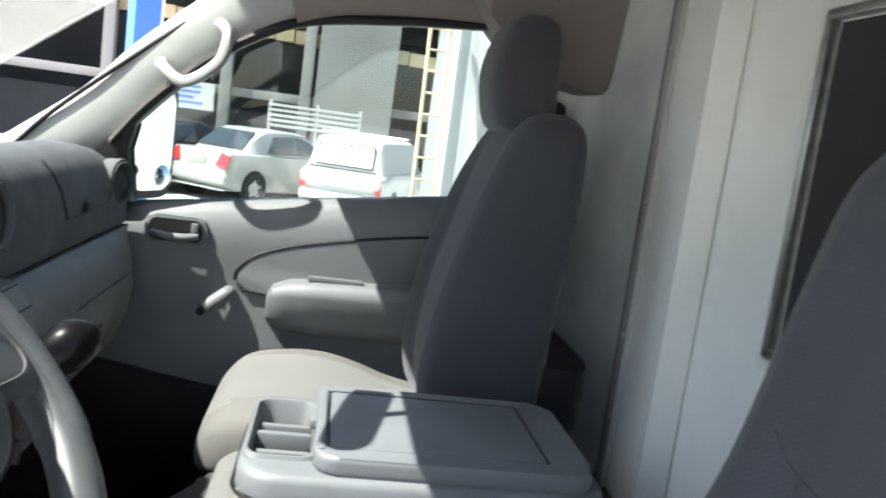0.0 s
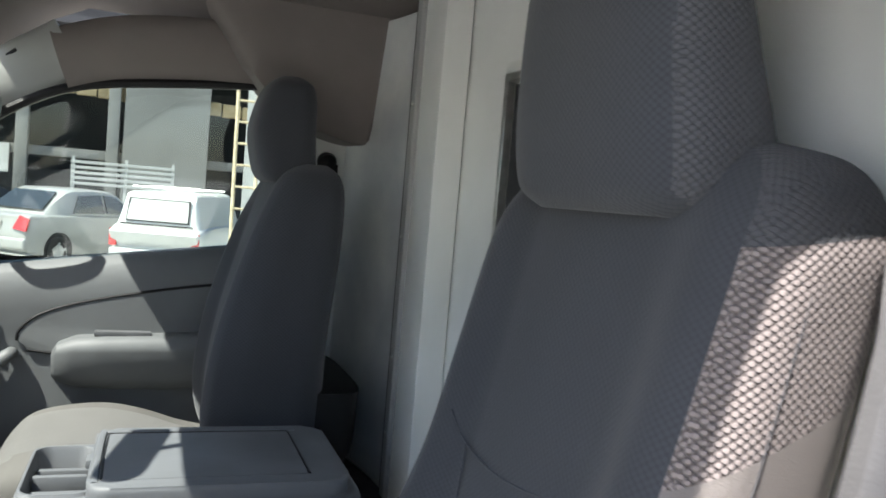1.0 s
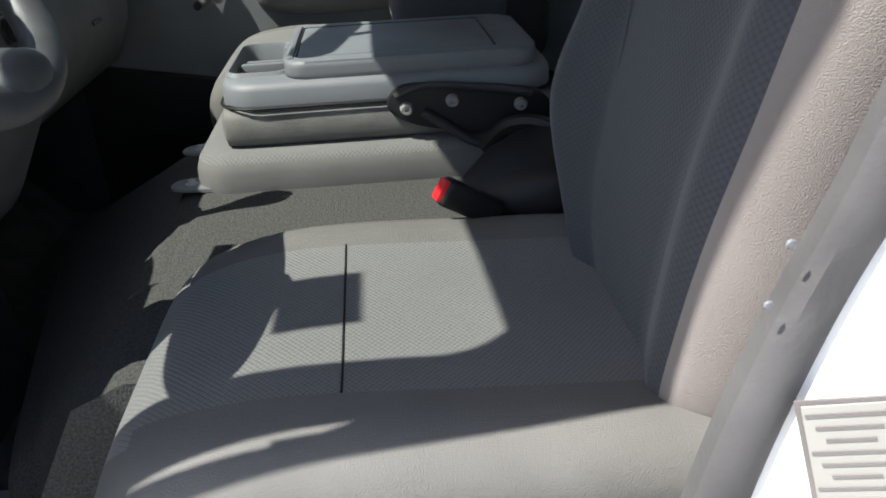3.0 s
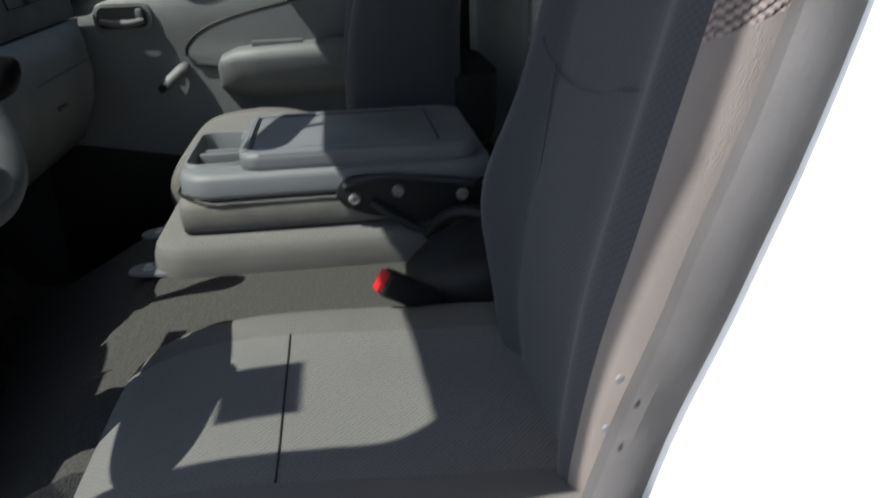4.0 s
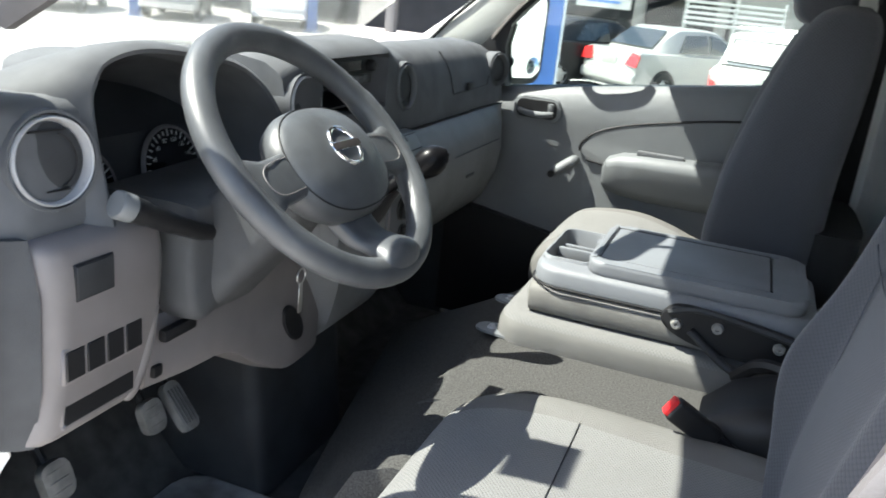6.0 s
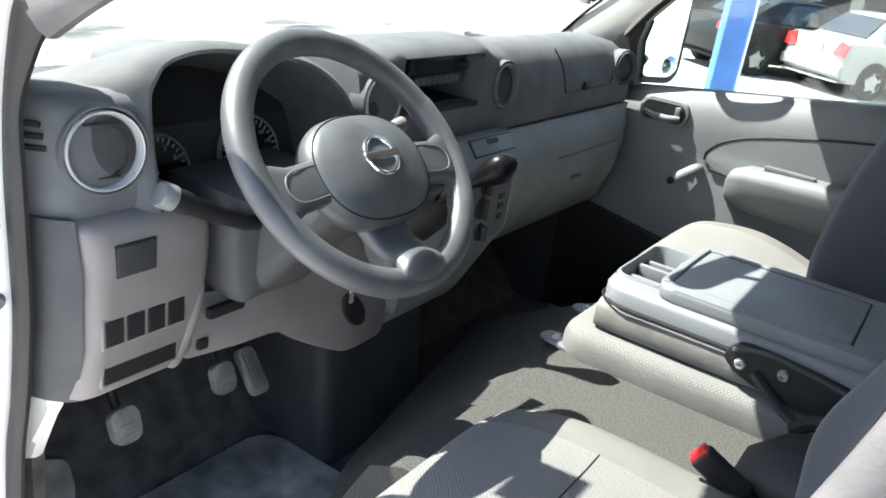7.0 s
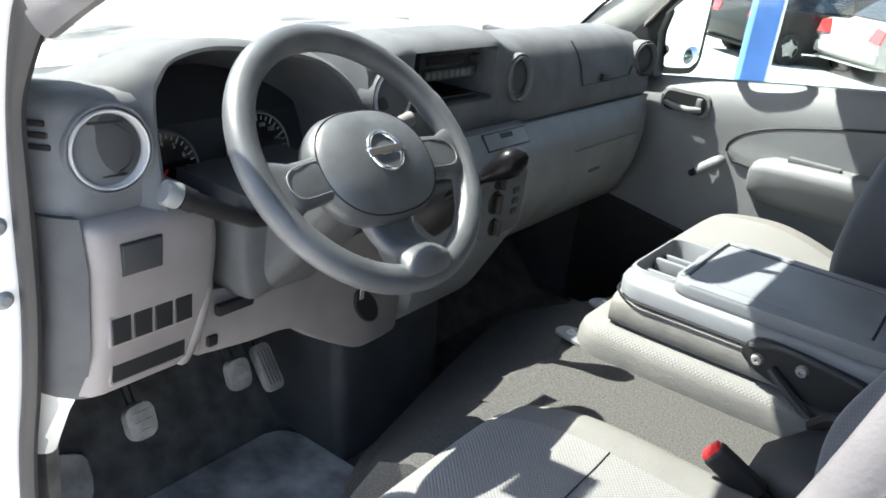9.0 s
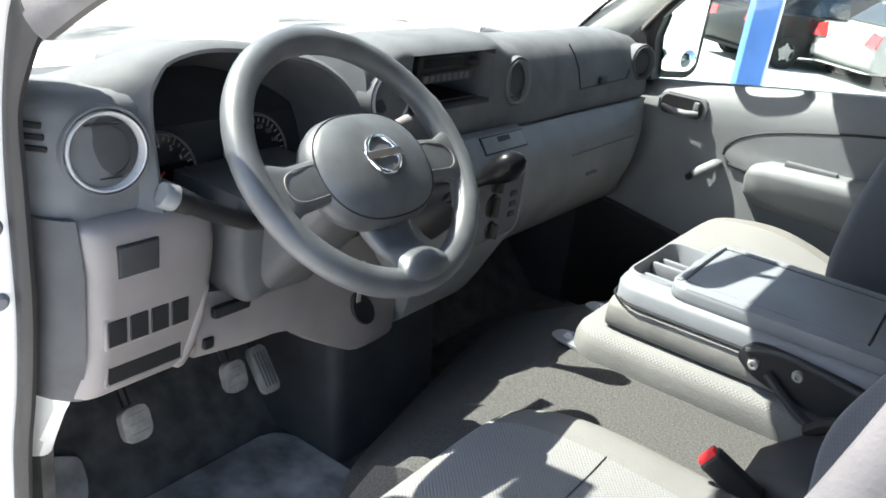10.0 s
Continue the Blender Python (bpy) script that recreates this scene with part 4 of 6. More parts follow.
rc = thing("recliner_cover", "black moulded cover beside the seat belt buckle", "seat cover")
bm = bmesh.new()
swept_rect(bm, [(pose(0.56, -0.20, 1.375, 90, 0, 90), 0.10, 0.05, 0.02), (pose(0.60, -0.19, 1.388, 90, 0, 90), 0.15, 0.08, 0.03), (pose(0.66, -0.18, 1.395, 90, 0, 90), 0.18, 0.10, 0.035), (pose(0.72, -0.18, 1.395, 90, 0, 90), 0.18, 0.10, 0.035)])
part("cover_shell", bm, M_BLACK, rc)
bm = bmesh.new()
tube(bm, smooth_line([(0.60, -0.08, 1.405), (0.63, -0.10, 1.44), (0.67, -0.12, 1.445), (0.71, -0.14, 1.42)], 5), 0.011, 8)
part("recliner_lever", bm, M_BLACK, rc)

# ---- dashboard ----
dash = thing("dashboard", "dark grey over lighter grey moulded plastic dashboard", "dashboard")


def dash_profile(y, back=0.0):
    """Upper dash section in x and z, from the windscreen round to the seam."""
    e = max(0.0, (abs(y) - 0.60) / 0.18)
    k = -0.02 * e * e
    return [(-0.66, y, 1.62), (-0.64, y, 1.69), (-0.45, y, 1.735), (-0.27, y, 1.785), (-0.185, y, 1.803 + k), (-0.145, y, 1.799 + k), (-0.118, y, 1.785 + k), (-0.101, y, 1.765 + k),
            (-0.088 - back, y, 1.738), (-0.079 - back, y, 1.70), (-0.074 - back, y, 1.663), (-0.078 - back, y, 1.648), (-0.12 - back, y, 1.64), (-0.5, y, 1.64)]


def span(name, y0, y1, mat, back=0.0, n=6, label=""):
    bm = bmesh.new()
    loft(bm, [dash_profile(y0 + (y1 - y0) * i / n, back) for i in range(n + 1)])
    return part(name, bm, mat, dash, label)


span("upper_dash", 0.16, 0.76, M_DASH, 0.0, 10)
bm = bmesh.new()
rings = []
for y, b in ((-0.655, 0.0), (-0.70, 0.0), (-0.735, 0.0), (-0.752, 0.004), (-0.765, 0.014), (-0.778, 0.032), (-0.788, 0.055), (-0.792, 0.08)):
    rings.append([(x - (b if x > -0.3 else 0), y, z - b * 0.15) for x, z in ((-0.66, 1.62), (-0.64, 1.69), (-0.45, 1.728), (-0.27, 1.768), (-0.17, 1.783), (-0.12, 1.785), (-0.102, 1.781), (-0.092, 1.770), (-0.086, 1.745), (-0.079, 1.70), (-0.074, 1.663), (-0.078, 1.648), (-0.12, 1.64), (-0.5, 1.64))])
loft(bm, rings)
part("upper_dash", bm, M_DASH, dash)
bm = bmesh.new()
rings = []
for y, b in ((-0.757, 0.006), (-0.768, 0.016), (-0.779, 0.032), (-0.788, 0.055), (-0.793, 0.10)):
    rings.append([(-0.062 - b, y, 1.66), (-0.05 - b, y, 1.60), (-0.055 - b, y, 1.50), (-0.07 - b, y, 1.43), (-0.25, y, 1.43), (-0.25, y, 1.66)])
loft(bm, rings)
part("end_cap", bm, M_SHROUD, dash, "dark end panel of the dashboard")
bm = bmesh.new()
rings = []
for y, deep, rise in ((-0.285, 0, 0.0), (-0.25, 0, 0.5), (-0.215, 0, 1.0), (-0.198, 0, 1.0), (-0.194, 1, 1.0), (-0.10, 1, 1.0), (0.006, 1, 1.0), (0.034, 0, 1.0), (0.05, 0, 0.9), (0.085, 0, 0.45), (0.12, 0, 0.1), (0.16, 0, 0.0)):
    b = -0.11 * deep
    h = 0.026 * rise
    f = 0.012 * rise
    rings.append([(-0.66, y, 1.62), (-0.64, y, 1.69), (-0.45, y, 1.735), (-0.27, y, 1.785 + h * 0.3), (-0.17, y, 1.803 + h * 0.8), (-0.12 + f, y, 1.797 + h), (-0.098 + f * 1.5, y, 1.785 + h), (-0.090 + f * 1.5, y, 1.776 + h),
                  (-0.088 + f * 1.4 + b, y, 1.770 + h * 0.9), (-0.083 + f + b, y, 1.745), (-0.080 + f * 0.7 + b, y, 1.716), (-0.078 + f * 0.6, y, 1.708), (-0.076 + f * 0.5, y, 1.70), (-0.074, y, 1.663), (-0.078, y, 1.648), (-0.12, y, 1.64), (-0.5, y, 1.64)])
loft(bm, rings)
part("upper_dash", bm, M_DASH, dash, "dark centre of the dashboard with a radio recess")
# tunnel of the instruments
bm = bmesh.new()
slab(bm, [(-0.66, 1.62), (-0.64, 1.69), (-0.45, 1.722), (-0.30, 1.758), (-0.215, 1.70), (-0.185, 1.60), (-0.5, 1.60)], "y", -0.668, -0.284)
part("instrument_base", bm, M_COVER, dash)
bm = bmesh.new()
rings = []
for x, grow, low, fl in ((-0.40, 0.0, 0.105, 0.06), (-0.28, 0.0, 0.064, 0.055), (-0.18, 0.0, 0.026, 0.045), (-0.125, 0.0, 0.007, 0.034), (-0.095, 0.0, 0.001, 0.020), (-0.080, -0.003, 0.0, 0.007), (-0.074, -0.008, 0.0, 0.0), (-0.076, -0.013, 0.0, 0.0), (-0.10, -0.018, 0.0, 0.0), (-0.22, -0.022, 0.0, 0.0)):
    arc = smooth_line([(0, -0.664 - grow - fl, 1.635), (0, -0.663 - grow - fl, 1.72), (0, -0.658 - grow - fl, 1.780 + grow * 0.5), (0, -0.645 - grow * 0.8 - fl * 0.8, 1.806 + grow), (0, -0.612 - fl * 0.5, 1.826 + grow), (0, -0.55, 1.835 + grow), (0, -0.456, 1.825 + grow), (0, -0.38, 1.808 + grow), (0, -0.325 + grow * 0.6, 1.777 + grow), (0, -0.295 + grow, 1.735 + grow * 0.5), (0, -0.282 + grow, 1.69), (0, -0.278 + grow, 1.635)], 4)
    rings.append([(x + (p.z - 1.72) * -0.25, p.y, p.z - low) for p in arc])
loft(bm, rings, close=False, caps=False)
part("instrument_hood", bm, M_DASH, dash, "curved hood over the instruments")
# dials
for cy, cz, r, nm in ((-0.566, 1.646, 0.054, "tachometer"), (-0.402, 1.650, 0.056, "speedometer")):
    T = pose(-0.188, cy, cz, 0, 76, 0)
    bm = bmesh.new()
    lathe(bm, [(r * 0.96, 0.004), (r, 0.006), (r * 1.04, 0.004), (r * 1.06, 0.0)], T, 40)
    d = part(nm, bm, M_DASH_LOW, dash, "round dial with white marks")
    bm = bmesh.new()
    lathe(bm, [(0.0, 0.003), (r * 0.97, 0.003)], T, 40)
    part("dial_face", bm, M_GLOSS, d)
    bm = bmesh.new()
    for k in range(25):
        a = radians(-130 + 260 * k / 24)
        ln = 0.010 if k % 3 == 0 else 0.006
        box(bm, (0, 0, 0), (ln, 0.0016, 0.001), 0, 1, T @ pose(0, 0, 0.0045, 0, 0, math.degrees(a) + 180) @ pose(r * 0.86, 0, 0))
    part("dial_marks", bm, M_LIGHT, d, smooth=False)
    bm = bmesh.new()
    box(bm, (0, 0, 0), (r * 0.75, 0.0028, 0.001), 0, 1, T @ pose(0, 0, 0.006, 0, 0, -48) @ pose(r * 0.3, 0, 0))
    part("needle", bm, M_RED, d, "red needle")
    marks = [str(k) for k in range(9)] if nm == "tachometer" else [str(20 * k) for k in range(10)]
    for k, txt in enumerate(marks):
        a = radians(-120 + 240 * k / (len(marks) - 1))
        cu = bpy.data.curves.new("dial_numeral", "FONT")
        cu.body, cu.size, cu.align_x, cu.align_y = txt, 0.0105 if nm == "tachometer" else 0.0085, "CENTER", "CENTER"
        cu.materials.append(M_LIGHT)
        ob = new("dial_numeral", cu)
        ob.parent = d
        ob.matrix_world = T @ pose(0, 0, 0.0048, 0, 0, 90) @ pose(0.68 * r * math.sin(a), 0.68 * r * math.cos(a), 0)


def vent(y, z, x, r, ring_mat, yaw=0, flap=2):
    T = pose(x, y, z, 0, 90 - 6, yaw)
    bm = bmesh.new()
    lathe(bm, [(r * 1.14, -0.03), (r * 1.13, -0.006), (r * 1.10, -0.001), (r * 1.05, -0.001), (r * 1.02, -0.006), (r * 1.0, -0.02)], T, 48)
    v = part("air_vent", bm, M_DASH, dash, "round air vent")
    bm = bmesh.new()
    lathe(bm, [(r * 1.0, -0.008), (r * 0.99, 0.000), (r * 0.965, 0.002), (r * 0.93, 0.001), (r * 0.87, -0.008), (r * 0.85, -0.016)], T, 48)
    part("vent_ring", bm, ring_mat, v, "satin ring")
    bm = bmesh.new()
    lathe(bm, [(0.0, -0.016), (r * 0.99, -0.016)], T, 40)
    part("vent_back", bm, M_BLACK, v)
    bm = bmesh.new()
    lathe(bm, [(0.0, -0.004), (r * 0.4, -0.005), (r * 0.7, -0.007), (r * 0.83, -0.010), (r * 0.82, -0.014), (0.0, -0.014)], T @ pose(0, 0, 0, flap, 0, 0), 40)
    part("vent_flap", bm, M_COVER, v)
    bm = bmesh.new()
    tube(bm, [T @ Vector((r * 0.62 * math.cos(a), r * (0.62 * math.sin(a)) , -0.0045)) for a in (radians(20 + 140 * k / 12) for k in range(13))], 0.0009, 6)
    part("flap_edge", bm, M_BLACK, v)
    for k in (-1, 1):
        part("vent_vane", boxed((0, 0, 0), (0.002, r * 0.85, 0.004), 0, 1, T @ pose(k * r * 0.66, -r * 0.05, -0.006)), M_BLACK, v, smooth=False)
    return v


vent(-0.711, 1.728, -0.0765, 0.045, M_RING, -8)
vent(-0.240, 1.738, -0.072, 0.042, M_RING, 0)
vent(0.135, 1.735, -0.074, 0.042, M_DOOR, 0)
vent(0.712, 1.735, -0.072, 0.038, M_DASH, -18)

# radio and its recess
bm = bmesh.new()
slab(bm, [(u, w) for u, w in round_rect(0.165, 0.046, 0.004, 3, -0.082, 1.774)], "x", -0.18, -0.086, 0.002)
radio = part("radio", bm, M_BLACK, dash, "slim black car radio over an empty slot")
part("display", boxed((-0.0855, -0.098, 1.784), (0.001, 0.105, 0.015)), M_GLOSS, radio, "unlit brown display")
part("control_strip", boxed((-0.084, -0.088, 1.761), (0.006, 0.14, 0.017), 0.002), M_BLACK, radio)
for k in range(8):
    part("button", boxed((-0.0802, -0.148 + 0.0162 * k, 1.761), (0.003, 0.0125, 0.012), 0.0015, 1), M_DASH, radio)
bm = bmesh.new()
lathe(bm, [(0.0, 0.014), (0.008, 0.013), (0.010, 0.010), (0.0105, 0.0)], pose(-0.086, -0.016, 1.782, 0, 90, 0), 20)
part("volume_knob", bm, M_BLACK, radio)

part("slot_lining", boxed((-0.135, -0.094, 1.7195), (0.10, 0.196, 0.003)), M_BLACK, dash, "black floor of the empty slot")
part("slot_lining", boxed((-0.187, -0.094, 1.735), (0.003, 0.196, 0.036)), M_BLACK, dash, "black back of the empty slot")
# lower dash on the passenger side: bulging glove box
bm = bmesh.new()
rings = []
for i in range(15):
    t = i / 14
    y = 0.03 + 0.735 * t
    e = max(0, (t - 0.86) / 0.14)
    w = 1 - 0.5 * e * e
    rings.append([(-0.12, y, 1.642), (-0.07, y, 1.645), (-0.052 - 0.02 * e, y, 1.632), (-0.035 - 0.03 * e, y, 1.60), (-0.028 - 0.035 * e, y, 1.55), (-0.036 - 0.035 * e, y, 1.49), (-0.06 - 0.03 * e, y, 1.43), (-0.10, y, 1.385), (-0.20, y, 1.35), (-0.5, y, 1.35), (-0.5, y, 1.642)])
loft(bm, rings)
glove = part("glove_box", bm, M_CONSOLE, dash, "bulging grey glove box cover")
part("glove_seam", boxed((-0.031, 0.485, 1.573), (0.004, 0.31, 0.0022)), M_DASH, glove)
part("glove_slot", boxed((-0.030, 0.44, 1.515), (0.004, 0.05, 0.007), 0.002), M_DASH, glove)
# upper glove lid
bm = bmesh.new()
tube(bm, [(-0.117, 0.393, 1.7855), (-0.100, 0.396, 1.765), (-0.087, 0.40, 1.738), (-0.078, 0.405, 1.697), (-0.078, 0.50, 1.697), (-0.079, 0.64, 1.700), (-0.083, 0.66, 1.72)], 0.0018, 6)
part("lid_gap", bm, M_BLACK, dash, "thin gap round the upper glove lid")
part("lid_catch", boxed((-0.0755, 0.507, 1.708), (0.008, 0.036, 0.016), 0.003), M_BLACK, dash, "black finger recess")

# centre stack below the radio
bm = bmesh.new()
rings = []
for z, xf, y0, y1 in dense(((1.655, -0.05, -0.27, 0.145), (1.62, -0.024, -0.27, 0.14), (1.56, -0.006, -0.265, 0.128), (1.50, -0.004, -0.26, 0.112), (1.46, -0.014, -0.235, 0.095), (1.41, -0.036, -0.205, 0.08), (1.345, -0.064, -0.18, 0.05), (1.318, -0.09, -0.17, 0.03)), 3):
    rings.append([(-0.3, y0, z), (xf - 0.02, y0, z), (xf, y0 + 0.02, z), (xf, (y0 + y1) / 2, z), (xf, y1 - 0.02, z), (xf - 0.02, y1, z), (-0.3, y1, z)])
loft(bm, rings)
stack = part("centre_console", bm, M_CONSOLE, dash, "grey centre stack with gear lever")
T = pose(-0.0375, 0.052, 1.640, 0, -36, 0)
part("tray_gap", boxed((0, 0, 0), (0.004, 0.142, 0.034), 0.001, 1, T), M_BLACK, dash)
tray = part("ashtray", boxed((0, 0, 0), (0.006, 0.137, 0.029), 0.002, 2, T), M_CONSOLE, dash, "small pull out tray")
part("tray_notch", boxed((0, 0, 0), (0.007, 0.042, 0.011), 0.001, 1, T @ pose(0, 0, 0.007)), M_BLACK, tray)
bm = bmesh.new()
slab(bm, [(u, w) for u, w in round_rect(0.15, 0.125, 0.02, 5, 0.0, 1.54)], "x", -0.03, 0.003, 0.003)
hp = part("heater_panel", bm, M_DASH, dash, "dark heater control panel")
bm = bmesh.new()
tube(bm, [(0.003, u, w) for u, w in round_rect(0.15, 0.125, 0.02, 5, 0.0, 1.54)], 0.0016, 6, closed=True)
part("panel_edge", bm, M_DASH_LOW, hp)
for z, y, r in ((1.585, -0.02, 0.017), (1.545, -0.025, 0.022), (1.498, -0.02, 0.017)):
    bm = bmesh.new()
    lathe(bm, [(0.0, 0.003), (r * 0.95, 0.003), (r, 0.0)], pose(0.004, y, z, 0, 90, 0), 24)
    k = part("heater_knob", bm, M_BLACK, hp)
    part("knob_grip", boxed((0.012, y, z), (0.014, 0.008, r * 1.7), 0.003, 2, None), M_BLACK, k)
for z in (1.515, 1.535, 1.555):
    part("button", boxed((0.004, 0.045, z), (0.004, 0.022, 0.012), 0.002, 1), M_BLACK, hp)
# gear lever
gl = thing("gear_lever", "black dash mounted gear lever with round knob", "gear lever")
bm = bmesh.new()
tube(bm, smooth_line([(-0.02, -0.20, 1.56), (0.02, -0.18, 1.595), (0.045, -0.165, 1.622)], 4), [0.045, 0.043, 0.040, 0.036, 0.031, 0.026, 0.022, 0.019, 0.017], 12)
part("gaiter", bm, M_BLACK, gl, "black folded gaiter")
bm = bmesh.new()
tube(bm, smooth_line([(0.02, -0.205, 1.595), (0.055, -0.19, 1.628), (0.078, -0.178, 1.648), (0.102, -0.167, 1.668), (0.126, -0.156, 1.688)], 4), [0.0085, 0.0085, 0.0085, 0.0085, 0.0088, 0.0092, 0.010, 0.0115, 0.0140, 0.0170, 0.0200, 0.0222, 0.0236, 0.0236, 0.0212, 0.0155, 0.005], 20)
part("gear_knob", bm, M_KNOB, gl, "black barrel shaped knob")

# driver side lower panel
bm = bmesh.new()
rings = []
for z, xf, y0, y1 in dense(((1.657, -0.075, -0.755, -0.592), (1.650, -0.055, -0.758, -0.586), (1.635, -0.047, -0.758, -0.584), (1.60, -0.044, -0.758, -0.582), (1.54, -0.046, -0.758, -0.587), (1.50, -0.052, -0.760, -0.594), (1.455, -0.058, -0.765, -0.608), (1.435, -0.065, -0.768, -0.62), (1.428, -0.08, -0.768, -0.625)), 3):
    rings.append([(-0.25, y0, z), (xf - 0.035, y0, z), (xf - 0.014, y0 + 0.005, z), (xf - 0.003, y0 + 0.016, z), (xf, y0 + 0.03, z), (xf, (y0 + y1) / 2, z), (xf, y1 - 0.022, z), (xf - 0.004, y1 - 0.010, z), (xf - 0.014, y1 - 0.003, z), (xf - 0.035, y1, z), (-0.25, y1, z)])
loft(bm, rings)
low = part("lower_panel", bm, M_DASH_LOW, dash, "light grey lower panel with switch blanks")
part("blank_cover", boxed((-0.0455, -0.698, 1.611), (0.008, 0.05, 0.036), 0.002), M_COVER, dash, "dark square cover")
part("cover_gap", boxed((-0.0472, -0.698, 1.611), (0.008, 0.0535, 0.0395), 0.001, 1), M_BLACK, dash, "thin gap round the square cover")
bm = bmesh.new()
box(bm, (-0.0535, -0.684, 1.524), (0.014, 0.116, 0.041), 0.002, 1, pose(0, 0, 0))
sw = part("switch_frame", bm, M_DASH_LOW, dash, "row of four unused switch blanks")
for k in range(4):
    part("switch_blank", boxed((-0.0468, -0.7265 + 0.0283 * k, 1.524), (0.004, 0.0245, 0.033), 0.001, 1), M_BLACK, sw)
bm = bmesh.new()
for c, s in (((-0.0630, -0.684, 1.450), (0.016, 0.108, 0.007)), ((-0.0635, -0.736, 1.467), (0.014, 0.005, 0.036)), ((-0.0635, -0.632, 1.467), (0.016, 0.006, 0.036))):
    box(bm, c, s, 0.002, 1)
tr = part("coin_tray", bm, M_DASH_LOW, dash, "open coin tray")
# flush black plate stands for the shaded depth of the tray
part("tray_shade", boxed((-0.0612, -0.684, 1.468), (0.012, 0.100, 0.034)), M_BLACK, tr)
bm = bmesh.new()
tube(bm, smooth_line([(-0.058, -0.600, 1.555), (-0.061, -0.609, 1.50), (-0.0675, -0.621, 1.455), (-0.075, -0.630, 1.432)], 5), [0.004] + [0.0115] * 14 + [0.009], 14)
part("panel_rib", bm, M_DASH_LOW, low)
# knee panel under the column
bm = bmesh.new()
rings = []
for y, xf, z0, z1 in dense(((-0.60, -0.07, 1.42, 1.52), (-0.52, -0.062, 1.415, 1.51), (-0.44, -0.06, 1.408, 1.51), (-0.375, -0.06, 1.365, 1.52), (-0.30, -0.058, 1.322, 1.53), (-0.25, -0.058, 1.315, 1.53), (-0.19, -0.065, 1.312, 1.50)), 3):
    rings.append([(-0.3, y, z0), (xf - 0.04, y, z0), (xf - 0.004, y, z0 + 0.008), (xf + 0.002, y, z0 + 0.02), (xf + 0.005, y, (z0 + z1) / 2), (xf - 0.01, y, z1), (-0.3, y, z1)])
loft(bm, rings)
kn = part("knee_panel", bm, M_DASH_LOW, dash, "grey panel under the steering column")
bm = bmesh.new()
lathe(bm, [(0.0, 0.004), (0.030, 0.004), (0.034, 0.0)], pose(-0.054, -0.285, 1.405, 0, 90, 0) @ pose(0, 0, 0, 0, 0, 40) @ Matrix.Diagonal((1.3, 0.6, 1, 1)), 24)
part("access_hole", bm, M_BLACK, kn, "oval hole with a cable")
part("panel_notch", boxed((-0.055, -0.555, 1.497), (0.012, 0.06, 0.016), 0.004, 2, None), M_BLACK, kn)
part("panel_notch", boxed((-0.0655, -0.585, 1.450), (0.012, 0.016, 0.016), 0.003, 2, None), M_BLACK, kn)
for k in range(3):
    part("side_vent_slot", boxed((0, 0, 0), (0.006, 0.030, 0.0062), 0.001, 1, pose(-0.1165 + 0.0025 * k, -0.7775 + 0.0015 * k, 1.758 - 0.0125 * k, 0, 0, -54)), M_BLACK, dash)

# ---- steering ----
WC = Vector((0.0885, -0.4845, 1.7315))
zc = Vector((math.cos(radians(44.5)), -0.036, math.sin(radians(44.5)))).normalized()
right = Vector((0, 0, 1)).cross(zc).normalized()
up = zc.cross(right)
# local z towards the driver, local y up the wheel
WM = Matrix(((right.x, up.x, zc.x, WC.x), (right.y, up.y, zc.y, WC.y), (right.z, up.z, zc.z, WC.z), (0, 0, 0, 1)))
steer = thing("steering_wheel", "grey four spoke plastic steering wheel", "steering wheel")
R = 0.1620
WK = R / 0.1715
bm = bmesh.new()
tube(bm, [WM @ Vector((R * math.cos(a), R * math.sin(a), 0)) for a in (2 * math.pi * k / 72 for k in range(72))], 0.0178, 14, closed=True, flat=0.9)
part("rim", bm, M_WHEEL, steer, "worn grey rim")
for a0 in (-38,):
    bm = bmesh.new()
    tube(bm, [WM @ Vector((R * math.cos(a), R * math.sin(a), 0)) for a in (radians(a0 + 60 * k / 20) for k in range(21))], [0.0170] + [0.0184] * 19 + [0.0170], 14, flat=0.9)
    part("grip", bm, M_GRIP, steer, "dimpled grip section")
bm = bmesh.new()
pad = [WM @ Vector((0.095 * math.copysign(abs(math.cos(a)) ** 0.8, math.cos(a)), 0.073 * math.copysign(abs(math.sin(a)) ** 0.9, math.sin(a)) - 0.018, 0)) for a in (2 * math.pi * k / 48 for k in range(48))]
cen = WM @ Vector((0, -0.020, 0))
rings = []
for f, h in ((0.80, -0.030), (0.97, -0.014), (1.0, 0.0), (0.96, 0.012), (0.85, 0.021), (0.6, 0.029), (0.3, 0.033), (0.02, 0.034)):
    rings.append([cen + (p - cen) * f + zc * h for p in pad])
loft(bm, rings)
pad_ob = part("airbag_cover", bm, M_WHEEL, steer, "rounded grey horn pad")
bm = bmesh.new()
tube(bm, [cen + (p - cen) * 0.93 + zc * 0.0148 for p in pad], 0.0011, 6, closed=True)
part("pad_seam", bm, M_BLACK, pad_ob)
